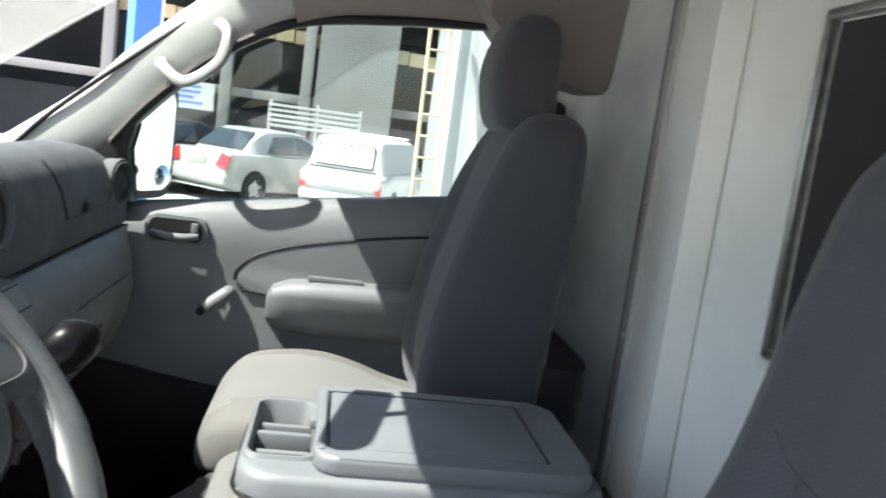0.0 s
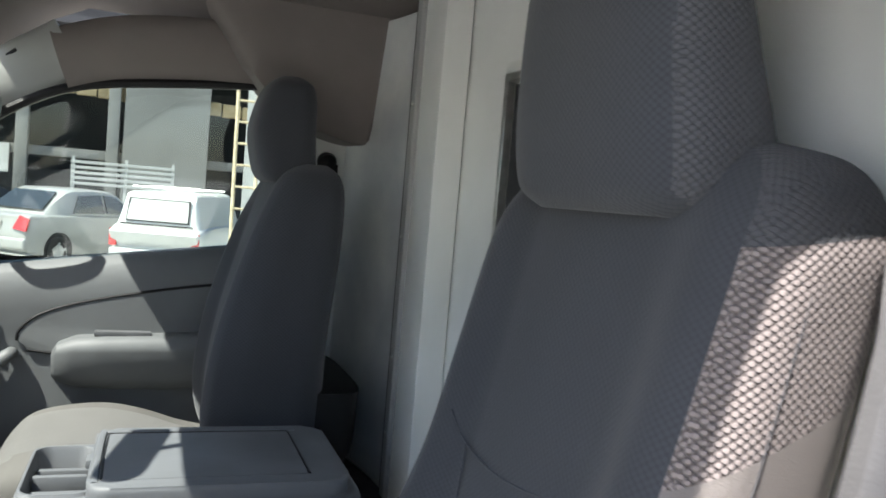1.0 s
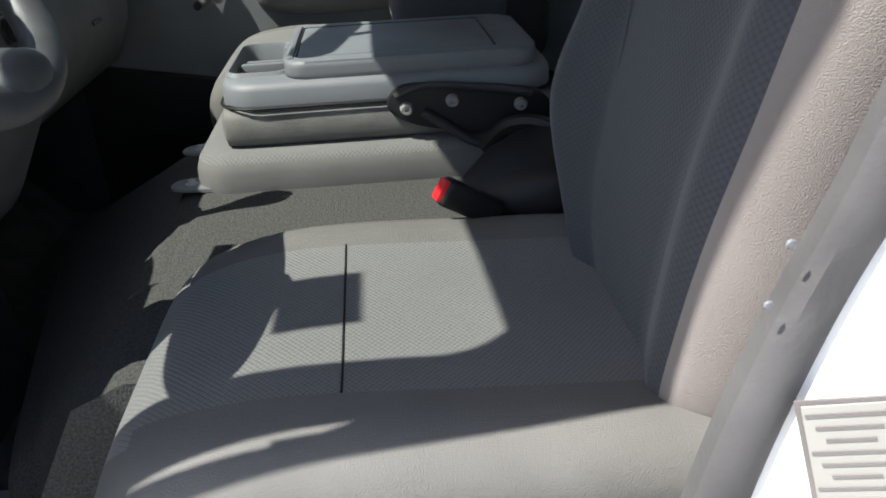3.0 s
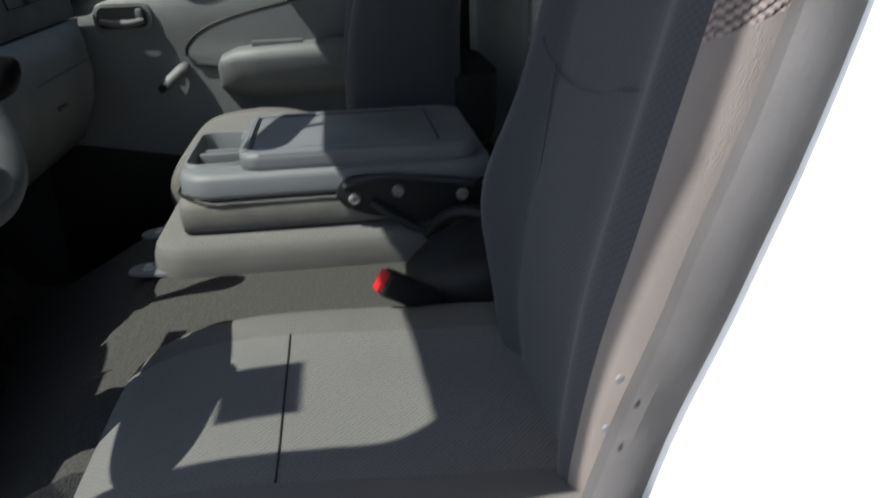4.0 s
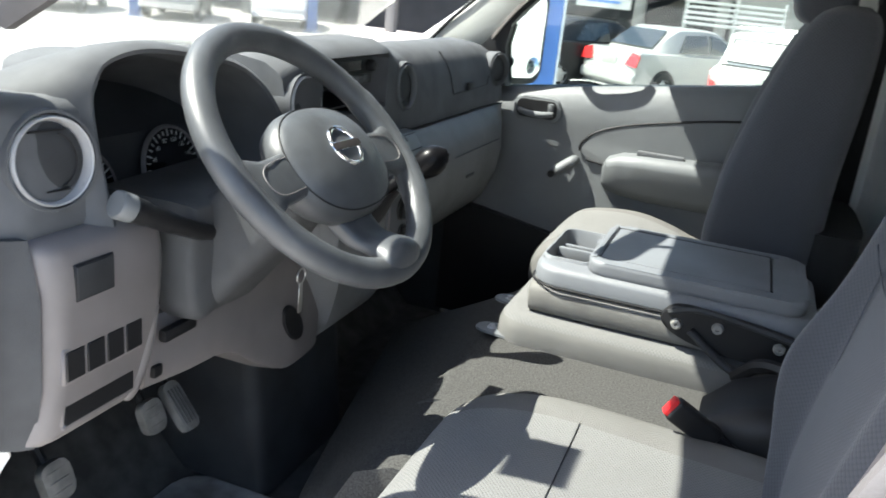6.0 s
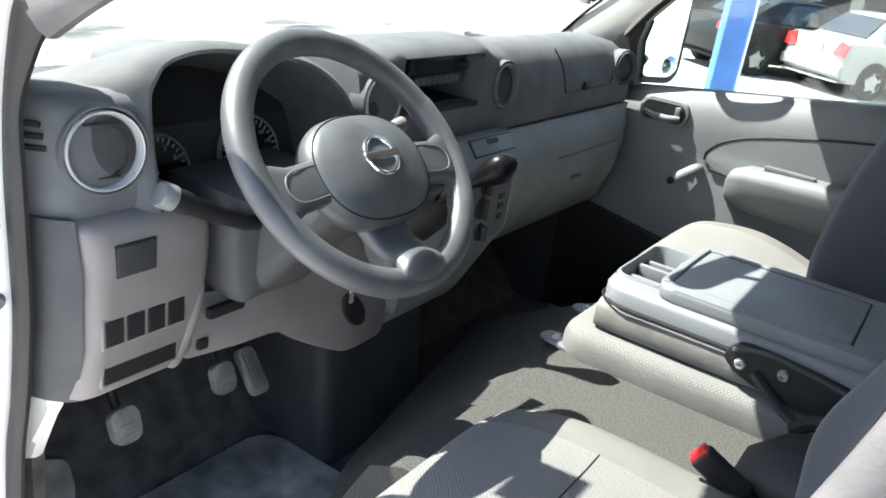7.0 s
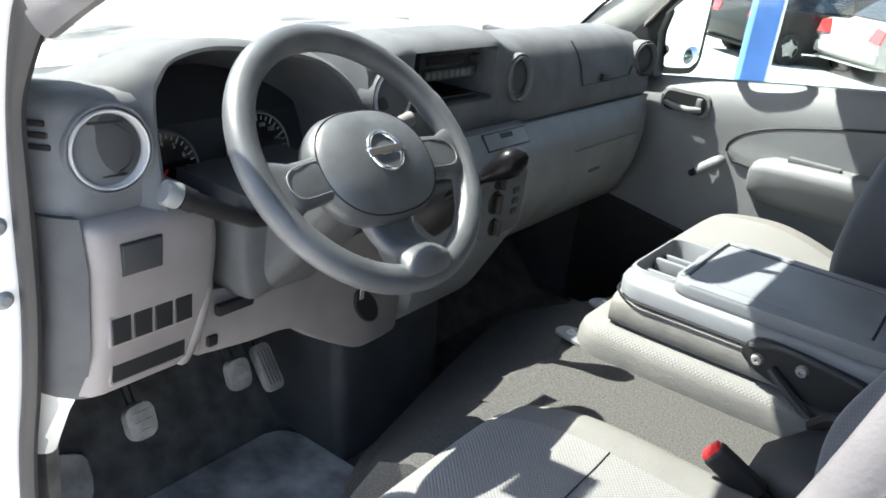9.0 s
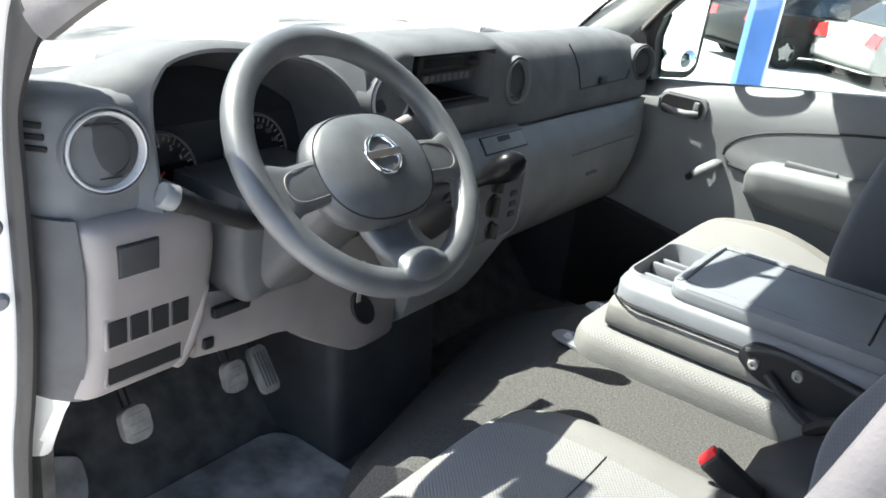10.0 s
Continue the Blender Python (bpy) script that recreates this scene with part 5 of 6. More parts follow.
for ang, wd in ((-4, 0.058), (184, 0.058)):
    a = radians(ang)
    d = Vector((math.cos(a), math.sin(a), 0))
    n = Vector((-d.y, d.x, 0))
    bm = bmesh.new()
    rings = []
    for q, w, h in ((0.06, wd, 0.0), (0.10, wd * 0.9, 0.004), (0.13, wd * 0.92, 0.002), (0.152, wd * 1.25, 0.0), (0.168, wd * 1.7, 0.0)):
        rings.append([WM @ (d * q * WK + n * (u * w) + Vector((0, -0.016, h + v * 0.024))) for u, v in round_rect(1, 1, 0.25, 4)])
    loft(bm, rings)
    part("spoke", bm, M_WHEEL, steer)
    bm = bmesh.new()
    tab = smooth_line([(q, w, 0) for q, w in ((0.088, -0.019), (0.118, -0.019), (0.134, -0.013), (0.139, 0.0), (0.134, 0.013), (0.118, 0.019), (0.088, 0.019))], 4)
    tube(bm, [WM @ (d * q.x + n * q.y + Vector((0, -0.016, 0.0155 if q.x < 0.12 else 0.0145))) for q in tab], 0.0007, 6)
    part("spoke_tab_edge", bm, M_DASH_LOW, steer, "fine edge of a blanked switch tab")
# wide lower spoke, dished, that swells where it meets the rim
bm = bmesh.new()
rings = []
for q, w, h, tk in dense(((0.05, 0.085, -0.012, 0.03), (0.085, 0.076, -0.018, 0.026), (0.115, 0.066, -0.015, 0.026), (0.135, 0.066, -0.002, 0.032), (0.150, 0.074, 0.008, 0.038), (0.162, 0.084, 0.009, 0.038), (0.173, 0.078, 0.005, 0.032), (0.181, 0.055, 0.001, 0.020), (0.186, 0.02, 0.0, 0.006)), 4):
    rings.append([WM @ Vector((u * w * WK, -q * WK, h + v * tk)) for u, v in round_rect(1, 1, 0.3 + 0.18 * min(1.0, max(0.0, (q - 0.11) / 0.03)), 5)])
loft(bm, rings)
part("spoke", bm, M_WHEEL, steer, "wide dished lower spoke")
# emblem: ring and bar
bm = bmesh.new()
tube(bm, [WM @ Vector((0.0235 * math.cos(a), 0.024 * math.sin(a) - 0.014, 0.033)) for a in (2 * math.pi * k / 36 for k in range(36))], 0.0028, 8, closed=True)
box(bm, (0, 0, 0), (0.058, 0.011, 0.004), 0.001, 1, WM @ pose(0, -0.014, 0.034))
part("emblem", bm, M_CHROME, steer, "chrome ring and bar badge")
# column shroud and stalks
col = thing("steering_column", "grey plastic steering column shroud with stalks", "steering column")
bm = bmesh.new()
rings = []
for k, w, h in ((-0.045, 0.075, 0.075), (-0.07, 0.095, 0.09), (-0.10, 0.105, 0.10), (-0.16, 0.11, 0.11), (-0.24, 0.12, 0.12)):
    c = WM @ Vector((0, -0.012, k))
    rings.append([c + right * (u * w) + up * (v * h) for u, v in round_rect(1, 1, 0.22, 5)])
loft(bm, rings)
part("shroud", bm, M_SHROUD, col)
bm = bmesh.new()
pod = smooth_line([(0, -0.566, 1.660), (0, -0.572, 1.60), (0, -0.568, 1.545), (0, -0.556, 1.515), (0, -0.538, 1.508), (0, -0.49, 1.522), (0, -0.43, 1.540), (0, -0.385, 1.565), (0, -0.372, 1.62), (0, -0.385, 1.665)], 3)
rings = []
for x, k in ((-0.16, 1.0), (-0.05, 1.0), (-0.036, 0.985), (-0.028, 0.95), (-0.024, 0.88), (-0.020, 0.5)):
    rings.append([(x, -0.485 + (q.y + 0.485) * k, 1.60 + (q.z - 1.60) * k) for q in pod])
loft(bm, rings)
part("shroud_pod", bm, M_SHROUD, col, "broad dark grey lower column cover")
bm = bmesh.new()
tube(bm, [(-0.035, -0.50, 1.612), (-0.022, -0.56, 1.630), (-0.024, -0.60, 1.648), (-0.026, -0.605, 1.650), (-0.030, -0.638, 1.667), (-0.031, -0.640, 1.668), (-0.034, -0.656, 1.676)], [0.0105, 0.0105, 0.011, 0.0122, 0.0122, 0.0142, 0.0142], 14)
part("stalk", bm, M_BLACK, col, "black light stalk with a ringed tip")
bm = bmesh.new()
tube(bm, [WM @ Vector((0.05, 0.035, -0.06)), WM @ Vector((0.12, 0.05, -0.05)), WM @ Vector((0.16, 0.055, -0.045))], [0.010, 0.0075, 0.0105], 12)
part("stalk", bm, M_DASH_LOW, col, "grey wiper stalk")
bm = bmesh.new()
tube(bm, [(-0.034, -0.656, 1.676), (-0.0345, -0.658, 1.677), (-0.037, -0.672, 1.684), (-0.0375, -0.674, 1.685)], [0.0125, 0.0155, 0.0155, 0.0135], 18)
part("stalk_tip", bm, M_DOOR, col, "grey turning cap of the light stalk")
bm = bmesh.new()
lathe(bm, [(0.0, 0.01), (0.014, 0.009), (0.018, 0.0)], WM @ pose(0.068, -0.045, -0.075, 0, 60, 0), 20)
lockb = part("ignition_lock", bm, M_GLOSS, col)
key = part("key", boxed((0.004, -0.366, 1.488), (0.0025, 0.009, 0.045), 0.001, 1, None), M_STEEL, col, "hanging ignition key")
bm = bmesh.new()
tube(bm, [(0.004, -0.366 + 0.011 * math.cos(a), 1.521 + 0.011 * math.sin(a)) for a in (2 * math.pi * k / 20 for k in range(20))], 0.0011, 6, closed=True)
part("key_ring", bm, M_STEEL, key)

# ---- pedals and mat ----
for nm, y, x, z, w, h, turn, tip, lab in (("clutch_pedal", -0.58, -0.24, 1.230, 0.048, 0.056, 0, 22, "worn dusty grey clutch pedal"), ("brake_pedal", -0.388, -0.24, 1.234, 0.044, 0.054, 0, 22, "worn dusty grey brake pedal"), ("accelerator_pedal", -0.322, -0.24, 1.220, 0.036, 0.088, 0, 38, "ribbed long accelerator pedal")):
    pd = thing(nm, lab, "pedal")
    T = pose(x, y, z, 0, -tip, 0) @ pose(0, 0, 0, turn, 0, 0)
    bm = bmesh.new()
    slab(bm, [(u, s) for u, s in round_rect(w, h, w * 0.3, 5, 0, 0)], "x", -0.008, 0.008, 0.003)
    bm.transform(T)
    part("pad", bm, M_PEDAL, pd)
    if h > 0.08:
        for k in range(4):
            part("rib", boxed((0, 0, 0), (0.003, 0.0028, h * 0.74), 0.001, 1, T @ pose(0.0085, (k - 1.5) * 0.0072, 0)), M_RUBBER, pd)
    ribs = 3 if h < 0.08 else 0
    for k in range(ribs):
        part("rib", boxed((0, 0, 0), (0.002, w * 0.72, 0.003), 0.001, 1, T @ pose(0.0080, 0, (k - (ribs - 1) / 2) * h * 0.8 / ribs)), M_PEDAL, pd)
    bm = bmesh.new()
    tube(bm, [(x - 0.008, y, z), (x - 0.05, y, z + 0.06), (x - 0.08, y, z + 0.2)], 0.008, 8)
    part("arm", bm, M_BLACK, pd)
bm = bmesh.new()
slab(bm, [(u, v) for u, v in round_rect(0.50, 0.45, 0.05, 5, -0.05, -0.440)], "z", FLOOR + 0.001, FLOOR + 0.016, 0.005)
tagged(part("floor_mat", bm, M_MAT), "black dusty rubber floor mat in the driver footwell", "floor mat")
bm = bmesh.new()
slab(bm, [(q.x, q.y) for q in smooth_line([(0.0, 0.055, 0), (0.055, 0.05, 0), (0.085, 0.02, 0), (0.10, -0.10, 0), (0.02, -0.13, 0), (-0.015, -0.02, 0)], 4, closed=True)], "z", -0.004, 0.012, 0.005)
bm.transform(pose(-0.385, -0.655, 1.096, 0, 47.7, 0))
tagged(part("foot_rest", bm, M_MAT), "dusty rubber foot rest pad on the toe board", "foot rest")
# sticker on the rear pillar
st = thing("data_sticker", "white rectangular data sticker with unreadable print", "sticker")
T = pose(0.642, -0.877, 1.543, 0, -16, -24)
part("sticker_border", boxed((0, 0.0006, 0), (0.042, 0.001, 0.060), 0, 1, T @ pose(0, 0.0006, 0)), M_DASH_LOW, st)
part("paper", boxed((0, 0, 0), (0.038, 0.001, 0.056), 0, 1, T), M_PAPER, st)
for k in range(9):
    part("print_line", boxed((0, 0, 0), (0.030 - 0.006 * (k % 3), 0.0006, 0.0014), 0, 1, T @ pose(-0.003, -0.0008, 0.024 - 0.006 * k)), M_DASH_LOW, st)

# seat belts
db = thing("driver_seat_belt", "driver seat belt with cream upper anchor cover", "seat belt")
bm = bmesh.new()
lathe(bm, [(0.0, 0.03), (0.014, 0.027), (0.019, 0.012), (0.020, 0.0)], pose(0.815, -0.78, 1.985, -90, 0, 0), 20)
part("anchor_cover", bm, M_LIGHT, db, "cream anchor cover")
part("strap", boxed((0.812, -0.755, 1.68), (0.045, 0.003, 0.58), 0.001, 1), M_RUBBER, db)
pb = thing("passenger_seat_belt", "black passenger seat belt hanging by the pillar", "seat belt")
bm = bmesh.new()
lathe(bm, [(0.0, 0.03), (0.016, 0.027), (0.022, 0.012), (0.023, 0.0)], pose(0.775, 0.80, 1.985, 90, 0, 0), 20)
part("anchor_cover", bm, M_BLACK, pb)
part("strap", boxed((0.775, 0.775, 1.66), (0.045, 0.003, 0.64), 0.001, 1), M_BLACK, pb)


# ---- yard ----
ground = tagged(part("ground", slab(bmesh.new(), [(-900, -900), (900, -900), (900, 900), (-900, 900)], "z", -0.3, 0.0), M_GROUND, smooth=False),
                "pale sunlit concrete vehicle yard", "ground", kind="structure")


def car(name, label, m, length, width, height, side, roof, paint_mat, lamps=True, category="car", group="parked cars"):
    """A car along +x from its tail at 0; side and roof are outlines in x and z."""
    side = [(q.x, q.z) for q in smooth_line([(x, 0, z) for x, z in side], 3, closed=True)]
    roof = [(q.x, q.z) for q in smooth_line([(x, 0, z) for x, z in roof], 3)]
    ob = thing(name, label, category, group)
    bm = bmesh.new()
    rings = []
    ys = [-0.5, -0.47, -0.40, 0.0, 0.40, 0.47, 0.5]
    sc = [(0.93, 0.05), (0.985, 0.02), (1, 0), (1, 0), (1, 0), (0.985, 0.02), (0.93, 0.05)]
    cx, cz = length / 2, 0.55
    for y, (k, _) in zip(ys, sc):
        rings.append([(cx + (x - cx) * k, y * width, cz + (z - cz) * k) for x, z in side])
    loft(bm, rings)
    part("body", bm, paint_mat, ob)
    bm = bmesh.new()
    rings = []
    for y, k in ((-0.46, 0.0), (-0.42, 0.55), (-0.385, 0.93), (-0.33, 1.0), (0, 1.02), (0.33, 1.0), (0.385, 0.93), (0.42, 0.55), (0.46, 0.0)):
        base = min(z for x, z in roof)
        rings.append([(x, y * width, base + (z - base) * k) for x, z in roof])
    loft(bm, rings)
    part("cabin", bm, paint_mat, ob)
    for sx in (0.18, 0.79):
        for sy in (-1, 1):
            T = pose(length * sx, sy * (width / 2 - 0.078), 0.31, 90, 0, 0)
            bm = bmesh.new()
            lathe(bm, [(0.20, -0.1), (0.29, -0.1), (0.31, -0.07), (0.31, 0.07), (0.29, 0.1), (0.20, 0.1)], T, 28)
            w = part("wheel", bm, M_TYRE, ob, "black tyre")
            bm = bmesh.new()
            lathe(bm, [(0.0, -0.09 * sy * -1), (0.06, 0.09 * sy * 1), (0.2, 0.075 * sy), (0.205, 0.09 * sy)], T @ pose(0, 0, 0, 180 if sy > 0 else 180, 0, 0), 28)
            part("rim", bm, M_ALLOY, w)
            for k in range(5):
                bm = boxed((0, 0, 0), (0.05, 0.16, 0.012), 0.004, 1, T @ pose(0, 0, -0.098 * sy, 0, 0, 72 * k) @ pose(0, 0.1, 0))
                part("spoke", bm, M_ALLOY, w)
            bm = bmesh.new()
            lathe(bm, [(0.0, 0.0), (0.35, 0.0), (0.36, 0.02)], pose(length * sx, sy * (width / 2 + 0.004), 0.33, 90 * sy, 0, 0), 28)
            part("wheel_arch", bm, M_BLACK, ob)
    ob.matrix_world = m
    return ob


def pane(ob, name, pts, mat, label="", t=0.012):
    """A flat plate through the corner points."""
    bm = bmesh.new()
    v = [Vector(p) for p in pts]
    n = (v[1] - v[0]).cross(v[2] - v[0]).normalized() * t
    loft(bm, [[p - n for p in v], [p + n for p in v]])
    return part(name, bm, mat, ob, label)


# silver saloon
side = [(0.02, 0.42), (0.0, 0.62), (0.05, 0.86), (0.10, 0.98), (0.55, 1.0), (2.9, 0.98), (3.6, 0.88), (4.1, 0.72), (4.2, 0.5), (4.15, 0.3), (3.9, 0.22), (0.3, 0.24), (0.08, 0.30)]
roof = [(0.45, 0.96), (1.05, 1.42), (1.45, 1.49), (2.1, 1.49), (2.5, 1.40), (3.1, 0.96)]
m = Matrix.Translation((-2.36, 15.6, 0)) @ pose(0, 0, 0, 0, 0, 52)
saloon = car("saloon_car", "silver four door saloon with red tail lamps", m, 4.2, 1.66, 1.49, side, roof, M_SILVER)
for sy in (-1, 1):
    pane(saloon, "tail_lamp", [(-0.020, sy * 0.82, 0.70), (0.0, sy * 0.50, 0.73), (0.066, sy * 0.60, 0.98), (0.05, sy * 0.82, 0.92)], M_LAMP, "red tail lamp", 0.02)
    pane(saloon, "side_window", [(1.15, sy * 0.765, 1.03), (1.35, sy * 0.675, 1.37), (1.95, sy * 0.67, 1.40), (2.0, sy * 0.765, 1.03)], M_CARGLASS, "", 0.02)
    pane(saloon, "side_window", [(2.08, sy * 0.765, 1.03), (2.03, sy * 0.67, 1.40), (2.4, sy * 0.68, 1.34), (2.85, sy * 0.77, 1.03)], M_CARGLASS, "", 0.02)
    part("door_handle", boxed((1.25, sy * 0.83, 0.88), (0.16, 0.02, 0.03), 0.008), M_SILVER, saloon)
pane(saloon, "rear_window", [(0.54, -0.60, 1.075), (0.54, 0.60, 1.075), (0.98, 0.50, 1.415), (0.98, -0.50, 1.415)], M_CARGLASS, "", 0.02)
part("plate", boxed((0.015, 0, 0.78), (0.02, 0.42, 0.16), 0.01), M_PAPER, saloon, "pale number plate area")
part("bumper", boxed((0.03, 0, 0.46), (0.14, 1.6, 0.22), 0.06, 3), M_SILVER, saloon)

# white pickup with a load cover
side = [(0.02, 0.45), (0.0, 0.62), (0.02, 0.98), (3.0, 1.0), (3.9, 0.98), (4.7, 0.90), (4.85, 0.6), (4.8, 0.38), (0.3, 0.36)]
roof = [(0.04, 0.97), (0.22, 1.52), (0.5, 1.60), (2.2, 1.60), (2.9, 1.58), (3.5, 0.98)]
m = Matrix.Translation((0.46, 14.2, 0)) @ pose(0, 0, 0, 0, 0, 72)
pick = car("pickup", "white pickup with a fibreglass load cover and roof rack", m, 4.85, 1.62, 1.6, side, roof, M_CARWHITE, category="pickup")
# reflection in the glass painted as plain matte white
pane(pick, "rear_window", [(0.045, -0.54, 1.09), (0.045, 0.54, 1.09), (0.155, 0.52, 1.46), (0.155, -0.52, 1.46)], M_TARP, "rear window in matte white for its reflection", 0.012)
pane(pick, "window_border", [(0.052, -0.565, 1.07), (0.052, 0.565, 1.07), (0.162, 0.545, 1.48), (0.162, -0.545, 1.48)], M_BLACK, "", 0.008)
for sy in (-1, 1):
    part("window_edge", boxed((0.13, sy * 0.53, 1.27), (0.03, 0.025, 0.42), 0.005, 1, pose(0, 0, 0)), M_BLACK, pick)
    pane(pick, "tail_lamp", [(-0.055, sy * 0.79, 0.62), (-0.055, sy * 0.66, 0.62), (-0.050, sy * 0.66, 0.92), (-0.050, sy * 0.79, 0.92)], M_LAMP, "red tail lamp", 0.02)
part("tailgate_edge", boxed((0.01, 0, 1.02), (0.03, 1.3, 0.03), 0.005), M_BLACK, pick)
part("tailgate_handle", boxed((-0.01, 0.05, 0.85), (0.02, 0.14, 0.06), 0.008), M_BLACK, pick)
part("bumper", boxed((-0.04, 0, 0.50), (0.1, 1.56, 0.16), 0.03), M_CARWHITE, pick)
for y in (-0.55, 0.55):
    bm = bmesh.new()
    tube(bm, [(0.4, y, 1.66), (2.4, y, 1.66)], 0.015, 6)
    part("rack_rail", bm, M_STEEL, pick)
for x in (0.45, 1.1, 1.75, 2.35):
    bm = bmesh.new()
    tube(bm, [(x, -0.6, 1.68), (x, 0.6, 1.68)], 0.014, 6)
    part("rack_bar", bm, M_STEEL, pick)

# dark saloon beside the silver one
side = [(0.02, 0.42), (0.0, 0.62), (0.05, 0.90), (0.10, 1.0), (0.55, 1.02), (3.1, 1.0), (3.8, 0.9), (4.4, 0.72), (4.5, 0.5), (4.45, 0.3), (3.9, 0.22), (0.3, 0.24), (0.08, 0.30)]
roof = [(0.5, 0.98), (1.15, 1.42), (1.55, 1.48), (2.2, 1.48), (2.6, 1.40), (3.3, 0.98)]
m = Matrix.Translation((-4.55, 15.6, 0)) @ pose(0, 0, 0, 0, 0, 52)
dark = car("saloon_car", "black four door saloon with red tail lamps", m, 4.5, 1.76, 1.48, side, roof, M_CARBLACK)
for sy in (-1, 1):
    pane(dark, "tail_lamp", [(-0.012, sy * 0.84, 0.76), (0.02, sy * 0.50, 0.80), (0.06, sy * 0.50, 0.95), (0.06, sy * 0.84, 0.95)], M_LAMP, "red tail lamp", 0.02)
    pane(dark, "side_window", [(1.2, sy * 0.80, 1.03), (1.5, sy * 0.69, 1.38), (2.1, sy * 0.68, 1.41), (2.15, sy * 0.80, 1.03)], M_CARGLASS, "", 0.02)
pane(dark, "rear_window", [(0.58, -0.62, 1.08), (0.58, 0.62, 1.08), (1.06, 0.52, 1.41), (1.06, -0.52, 1.41)], M_CARGLASS, "", 0.02)

# parked cars further along, seen through the windscreen
side = [(0.02, 0.42), (0.0, 0.62), (0.05, 0.86), (0.55, 0.96), (2.9, 0.98), (3.6, 0.90), (4.1, 0.72), (4.2, 0.5), (4.15, 0.3), (0.3, 0.24)]
roof = [(0.30, 0.94), (0.8, 1.40), (1.2, 1.48), (2.1, 1.48), (2.5, 1.40), (3.1, 0.96)]
for x, y, rz, mt, lab in ((-15.5, 24.5, -60, M_CARWHITE, "white hatchback parked in the row"), (-18.0, 22.5, -60, M_SILVER, "silver hatchback parked in the row"), (-20.6, 20.5, -60, M_CARWHITE, "white saloon parked in the row"), (-24.0, 17.5, -60, M_CARBLACK, "dark hatchback parked in the row")):
    c = car("hatchback_car", lab, Matrix.Translation((x, y, 0)) @ pose(0, 0, 0, 0, 0, rz), 4.2, 1.66, 1.49, side, roof, mt)
    for sy in (-1, 1):
        pane(c, "side_window", [(0.8, sy * 0.755, 1.02), (1.1, sy * 0.655, 1.38), (2.4, sy * 0.645, 1.36), (2.85, sy * 0.755, 1.02)], M_CARGLASS, "", 0.02)
    pane(c, "windscreen", [(2.55, -0.5, 1.36), (2.55, 0.5, 1.36), (3.05, 0.62, 1.02), (3.05, -0.62, 1.02)], M_CARGLASS, "", 0.012)


# blue posts
def post(x, y, h, w, lab, pipe=False):
    ob = thing("steel_post", lab, "post", "blue posts", at=(x, y, 0))
    T = pose(0, 0, 0, 0, 0, 30)
    part("upright", boxed((0, 0, h / 2), (w, w, h), 0.012, 2, T), M_BLUE, ob)
    part("foot_plate", boxed((0, 0, 0.012), (w * 1.8, w * 1.8, 0.024), 0.004, 2, T), M_BLUE, ob)
    if pipe:
        part("conduit", tube(bmesh.new(), [T @ Vector((w / 2 + 0.019, -w * 0.3, 0.0)), T @ Vector((w / 2 + 0.019, -w * 0.3, h))], 0.019, 12), M_PART, ob, "cream plastic conduit")


post(-1.50, 6.8, 4.6, 0.225, "blue painted square steel post with a cream conduit", True)
post(-12.6, 21.5, 5.5, 0.30, "blue painted steel post across the yard")
post(-17.2, 19.0, 5.5, 0.30, "blue painted steel post across the yard")
post(-21.5, 17.0, 5.5, 0.30, "blue painted steel post across the yard")

# open shed behind the cars
shed = thing("open_shed", "dark open warehouse bay with columns and beams", "building")
# inner walls and roof take the shade of the bay as their colour
part("back_wall", boxed((-3, 33, 4), (44, 0.3, 8)), M_INTERIOR_SHADE, shed)
part("roof", boxed((-3, 29.5, 6.3), (44, 7.5, 0.25)), M_INTERIOR_SHADE, shed)
for x in (-24, -18, -12, -7.0, -3.4, -0.9, 3.6, 9, 15):
    part("column", boxed((x, 26, 3.0), (0.34, 0.34, 6.0), 0.02), M_GREYWALL, shed)
for z in (2.35, 5.6):
    part("beam", boxed((-3, 26.2, z), (44, 0.2, 0.28), 0.02), M_GREYWALL, shed)
part("wall_panel", boxed((0.65, 25.9, 3.3), (2.5, 0.12, 5.6)), M_GREYWALL, shed, "grey cladding panel")
for i in range(26):
    part("block", boxed((-9.8 + i * 0.62, 26.4, 4.75 - 0.03 * i), (0.58, 0.2, 0.42), 0.02, 1), M_BRICK, shed, "sandy block")
part("low_wall", boxed((-3, 27.5, 0.9), (44, 0.2, 1.8)), M_INTERIOR_SHADE, shed)

sign = thing("wall_banner", "white banner with unreadable blue print in the shed", "banner")
part("sheet", boxed((-4.6, 26.05, 2.05), (1.75, 0.11, 0.85)), M_TARP, sign)
for k in range(4):
    part("print_bar", boxed((-4.7 + 0.1 * (k % 2), 25.99, 2.33 - 0.17 * k), (1.1 - 0.2 * (k % 3), 0.012, 0.07)), M_BLUE, sign)
# white sheet hanging at the corner
bm = bmesh.new()
rings = []
for i in range(40):
    x = 1.72 + 3.2 * i / 39
    f = 0.04 * math.sin(i * 1.1) + 0.03 * math.sin(i * 2.3 + 1)
    rings.append([(x, 12.3 + f, 0.0), (x, 12.3 + f * 0.8, 2.0), (x, 12.3 + f * 0.5, 4.6), (x, 12.34 + f * 0.5, 4.6), (x, 12.34 + f, 0.0)])
loft(bm, rings)
tagged(part("hanging_sheet", bm, M_TARP), "tall bright white hanging sheet", "sheet")

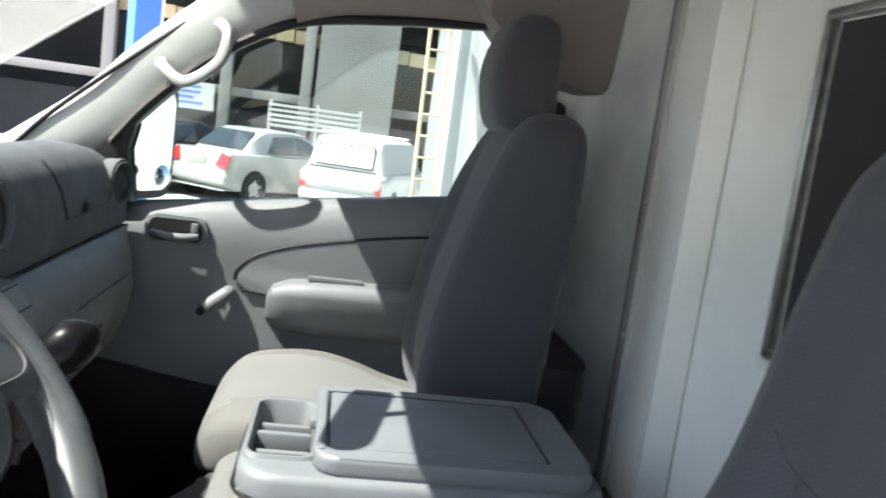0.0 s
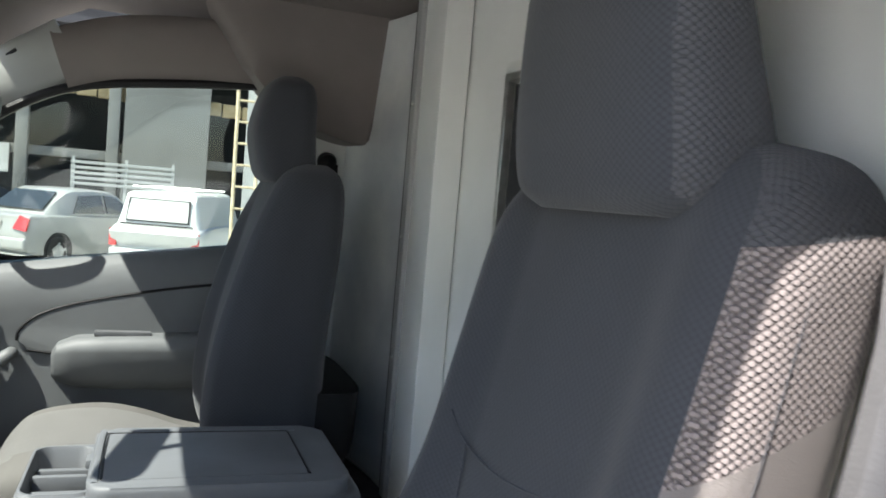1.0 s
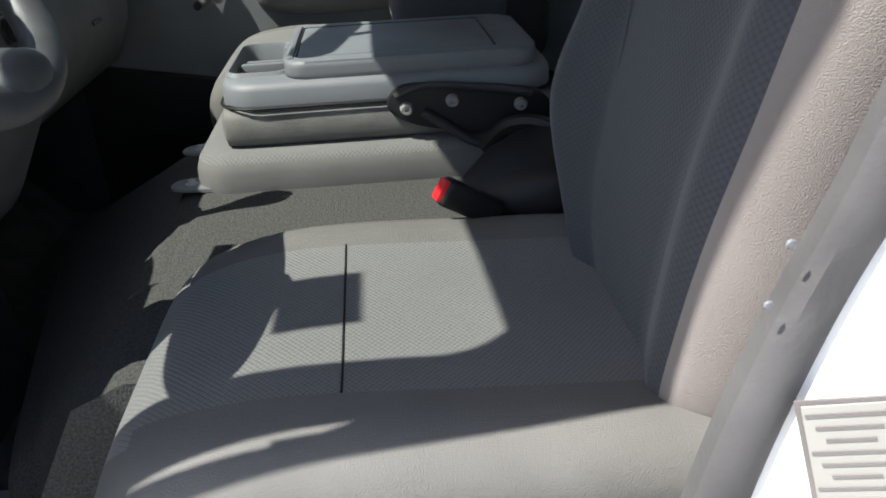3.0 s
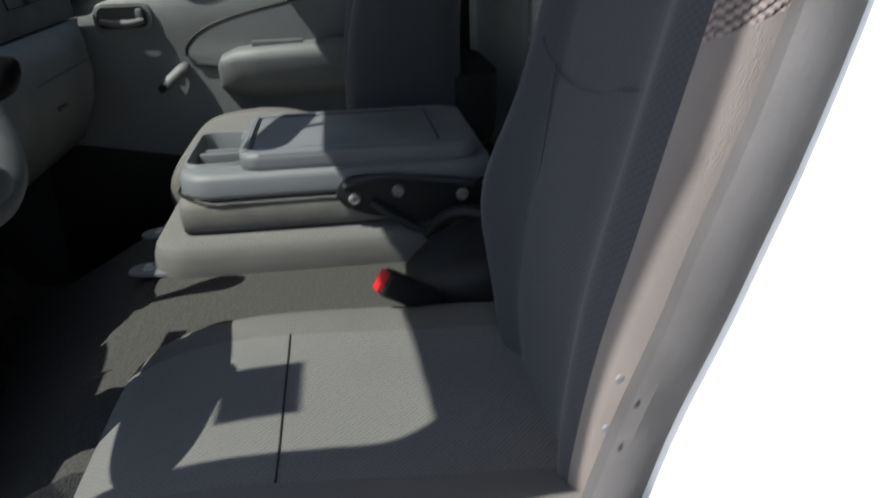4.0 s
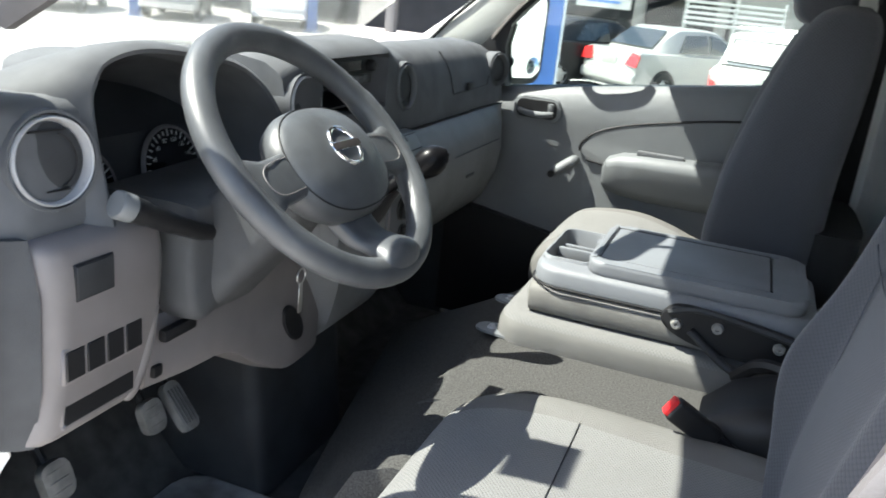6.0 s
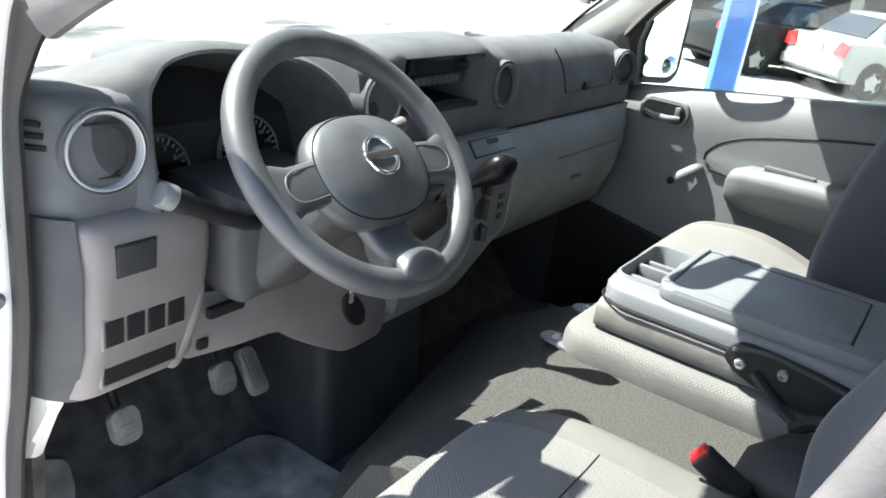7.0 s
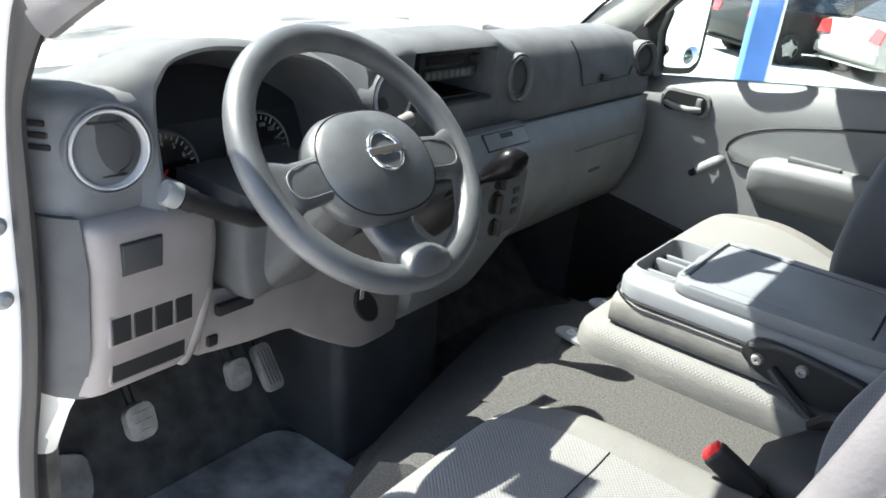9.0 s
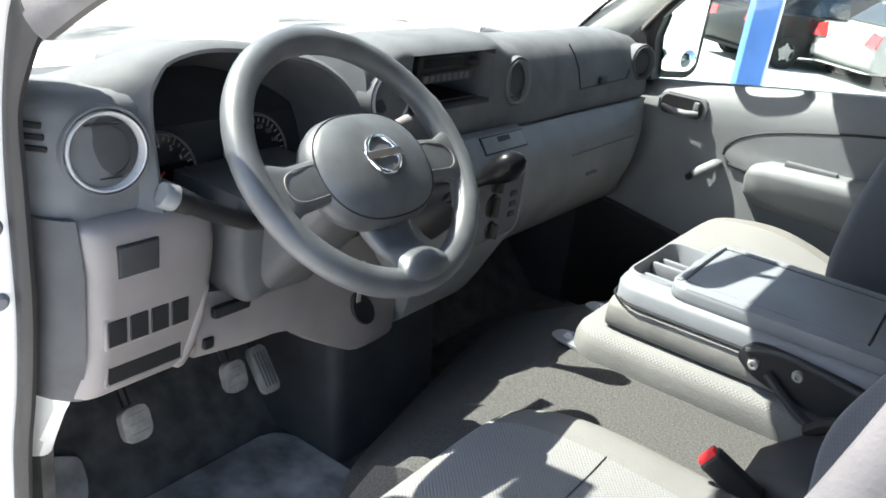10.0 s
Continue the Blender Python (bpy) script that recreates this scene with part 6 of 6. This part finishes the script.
# ladder
lad = thing("ladder", "tall pale wooden ladder leaning by the sheet", "ladder", at=(0, 0, 0))
for x0, x1 in ((1.50, 1.52), (1.86, 1.80)):
    bm = bmesh.new()
    tube(bm, [(x0, 11.2, 0.0), (x1, 12.0, 4.4)], 0.028, 8)
    part("stile", bm, M_WOOD, lad)
for k in range(13):
    t = (k + 0.6) / 13.4
    bm = bmesh.new()
    tube(bm, [(1.50 + 0.02 * t, 11.2 + 0.8 * t, 4.4 * t), (1.86 - 0.06 * t, 11.2 + 0.8 * t, 4.4 * t)], 0.018, 8)
    part("rung", bm, M_WOOD, lad)

# white slatted gate behind the cars
gate = thing("slatted_frame", "white painted slatted wooden frame", "slatted frame")
for k in range(5):
    part("slat", boxed((-0.35, 20.6, 1.55 + 0.13 * k), (2.4, 0.03, 0.07), 0.005, 1), M_TARP, gate)
for x in (-1.5, -0.3, 0.8):
    part("post", boxed((x, 20.64, 1.1), (0.07, 0.05, 2.2), 0.005, 1), M_TARP, gate)

# outer body of the van, closing the cab below, in front and behind
van = thing("van_body", "white high roof panel van body on four wheels", "van")
bm = bmesh.new()
slab(bm, [(-0.86, 0.40), (-0.90, 0.62), (-0.88, 0.925), (3.62, 0.925), (3.66, 0.45), (3.60, 0.34), (-0.78, 0.34)], "y", -0.86, 0.86, 0.03, 2)
part("lower_body", bm, M_WHITE, van)
bm = bmesh.new()
slab(bm, [(-0.87, 0.928), (-0.86, 1.25), (-0.80, 1.50), (-0.735, 1.655), (-0.63, 1.665), (-0.63, 0.928)], "y", -0.84, 0.84, 0.02, 2)
part("nose", bm, M_WHITE, van, "short sloping nose")
bm = bmesh.new()
slab(bm, [(1.03, 0.928), (1.03, 2.42), (3.55, 2.44), (3.66, 2.30), (3.68, 0.928)], "y", -0.88, 0.90, 0.04, 3)
part("load_body", bm, M_WHITE, van, "closed load body")
for x in (-0.30, 2.70):
    for sy in (-1, 1):
        T = pose(x, sy * 0.79, 0.33, 90, 0, 0)
        bm = bmesh.new()
        lathe(bm, [(0.19, -0.09), (0.31, -0.09), (0.33, -0.06), (0.33, 0.06), (0.31, 0.09), (0.19, 0.09)], T, 32)
        wheel = part("wheel", bm, M_TYRE, van, "black tyre")
        bm = bmesh.new()
        lathe(bm, [(0.0, -0.06 * sy), (0.10, -0.07 * sy), (0.19, -0.05 * sy), (0.20, -0.085 * sy)], T, 32)
        part("rim", bm, M_ALLOY, wheel)
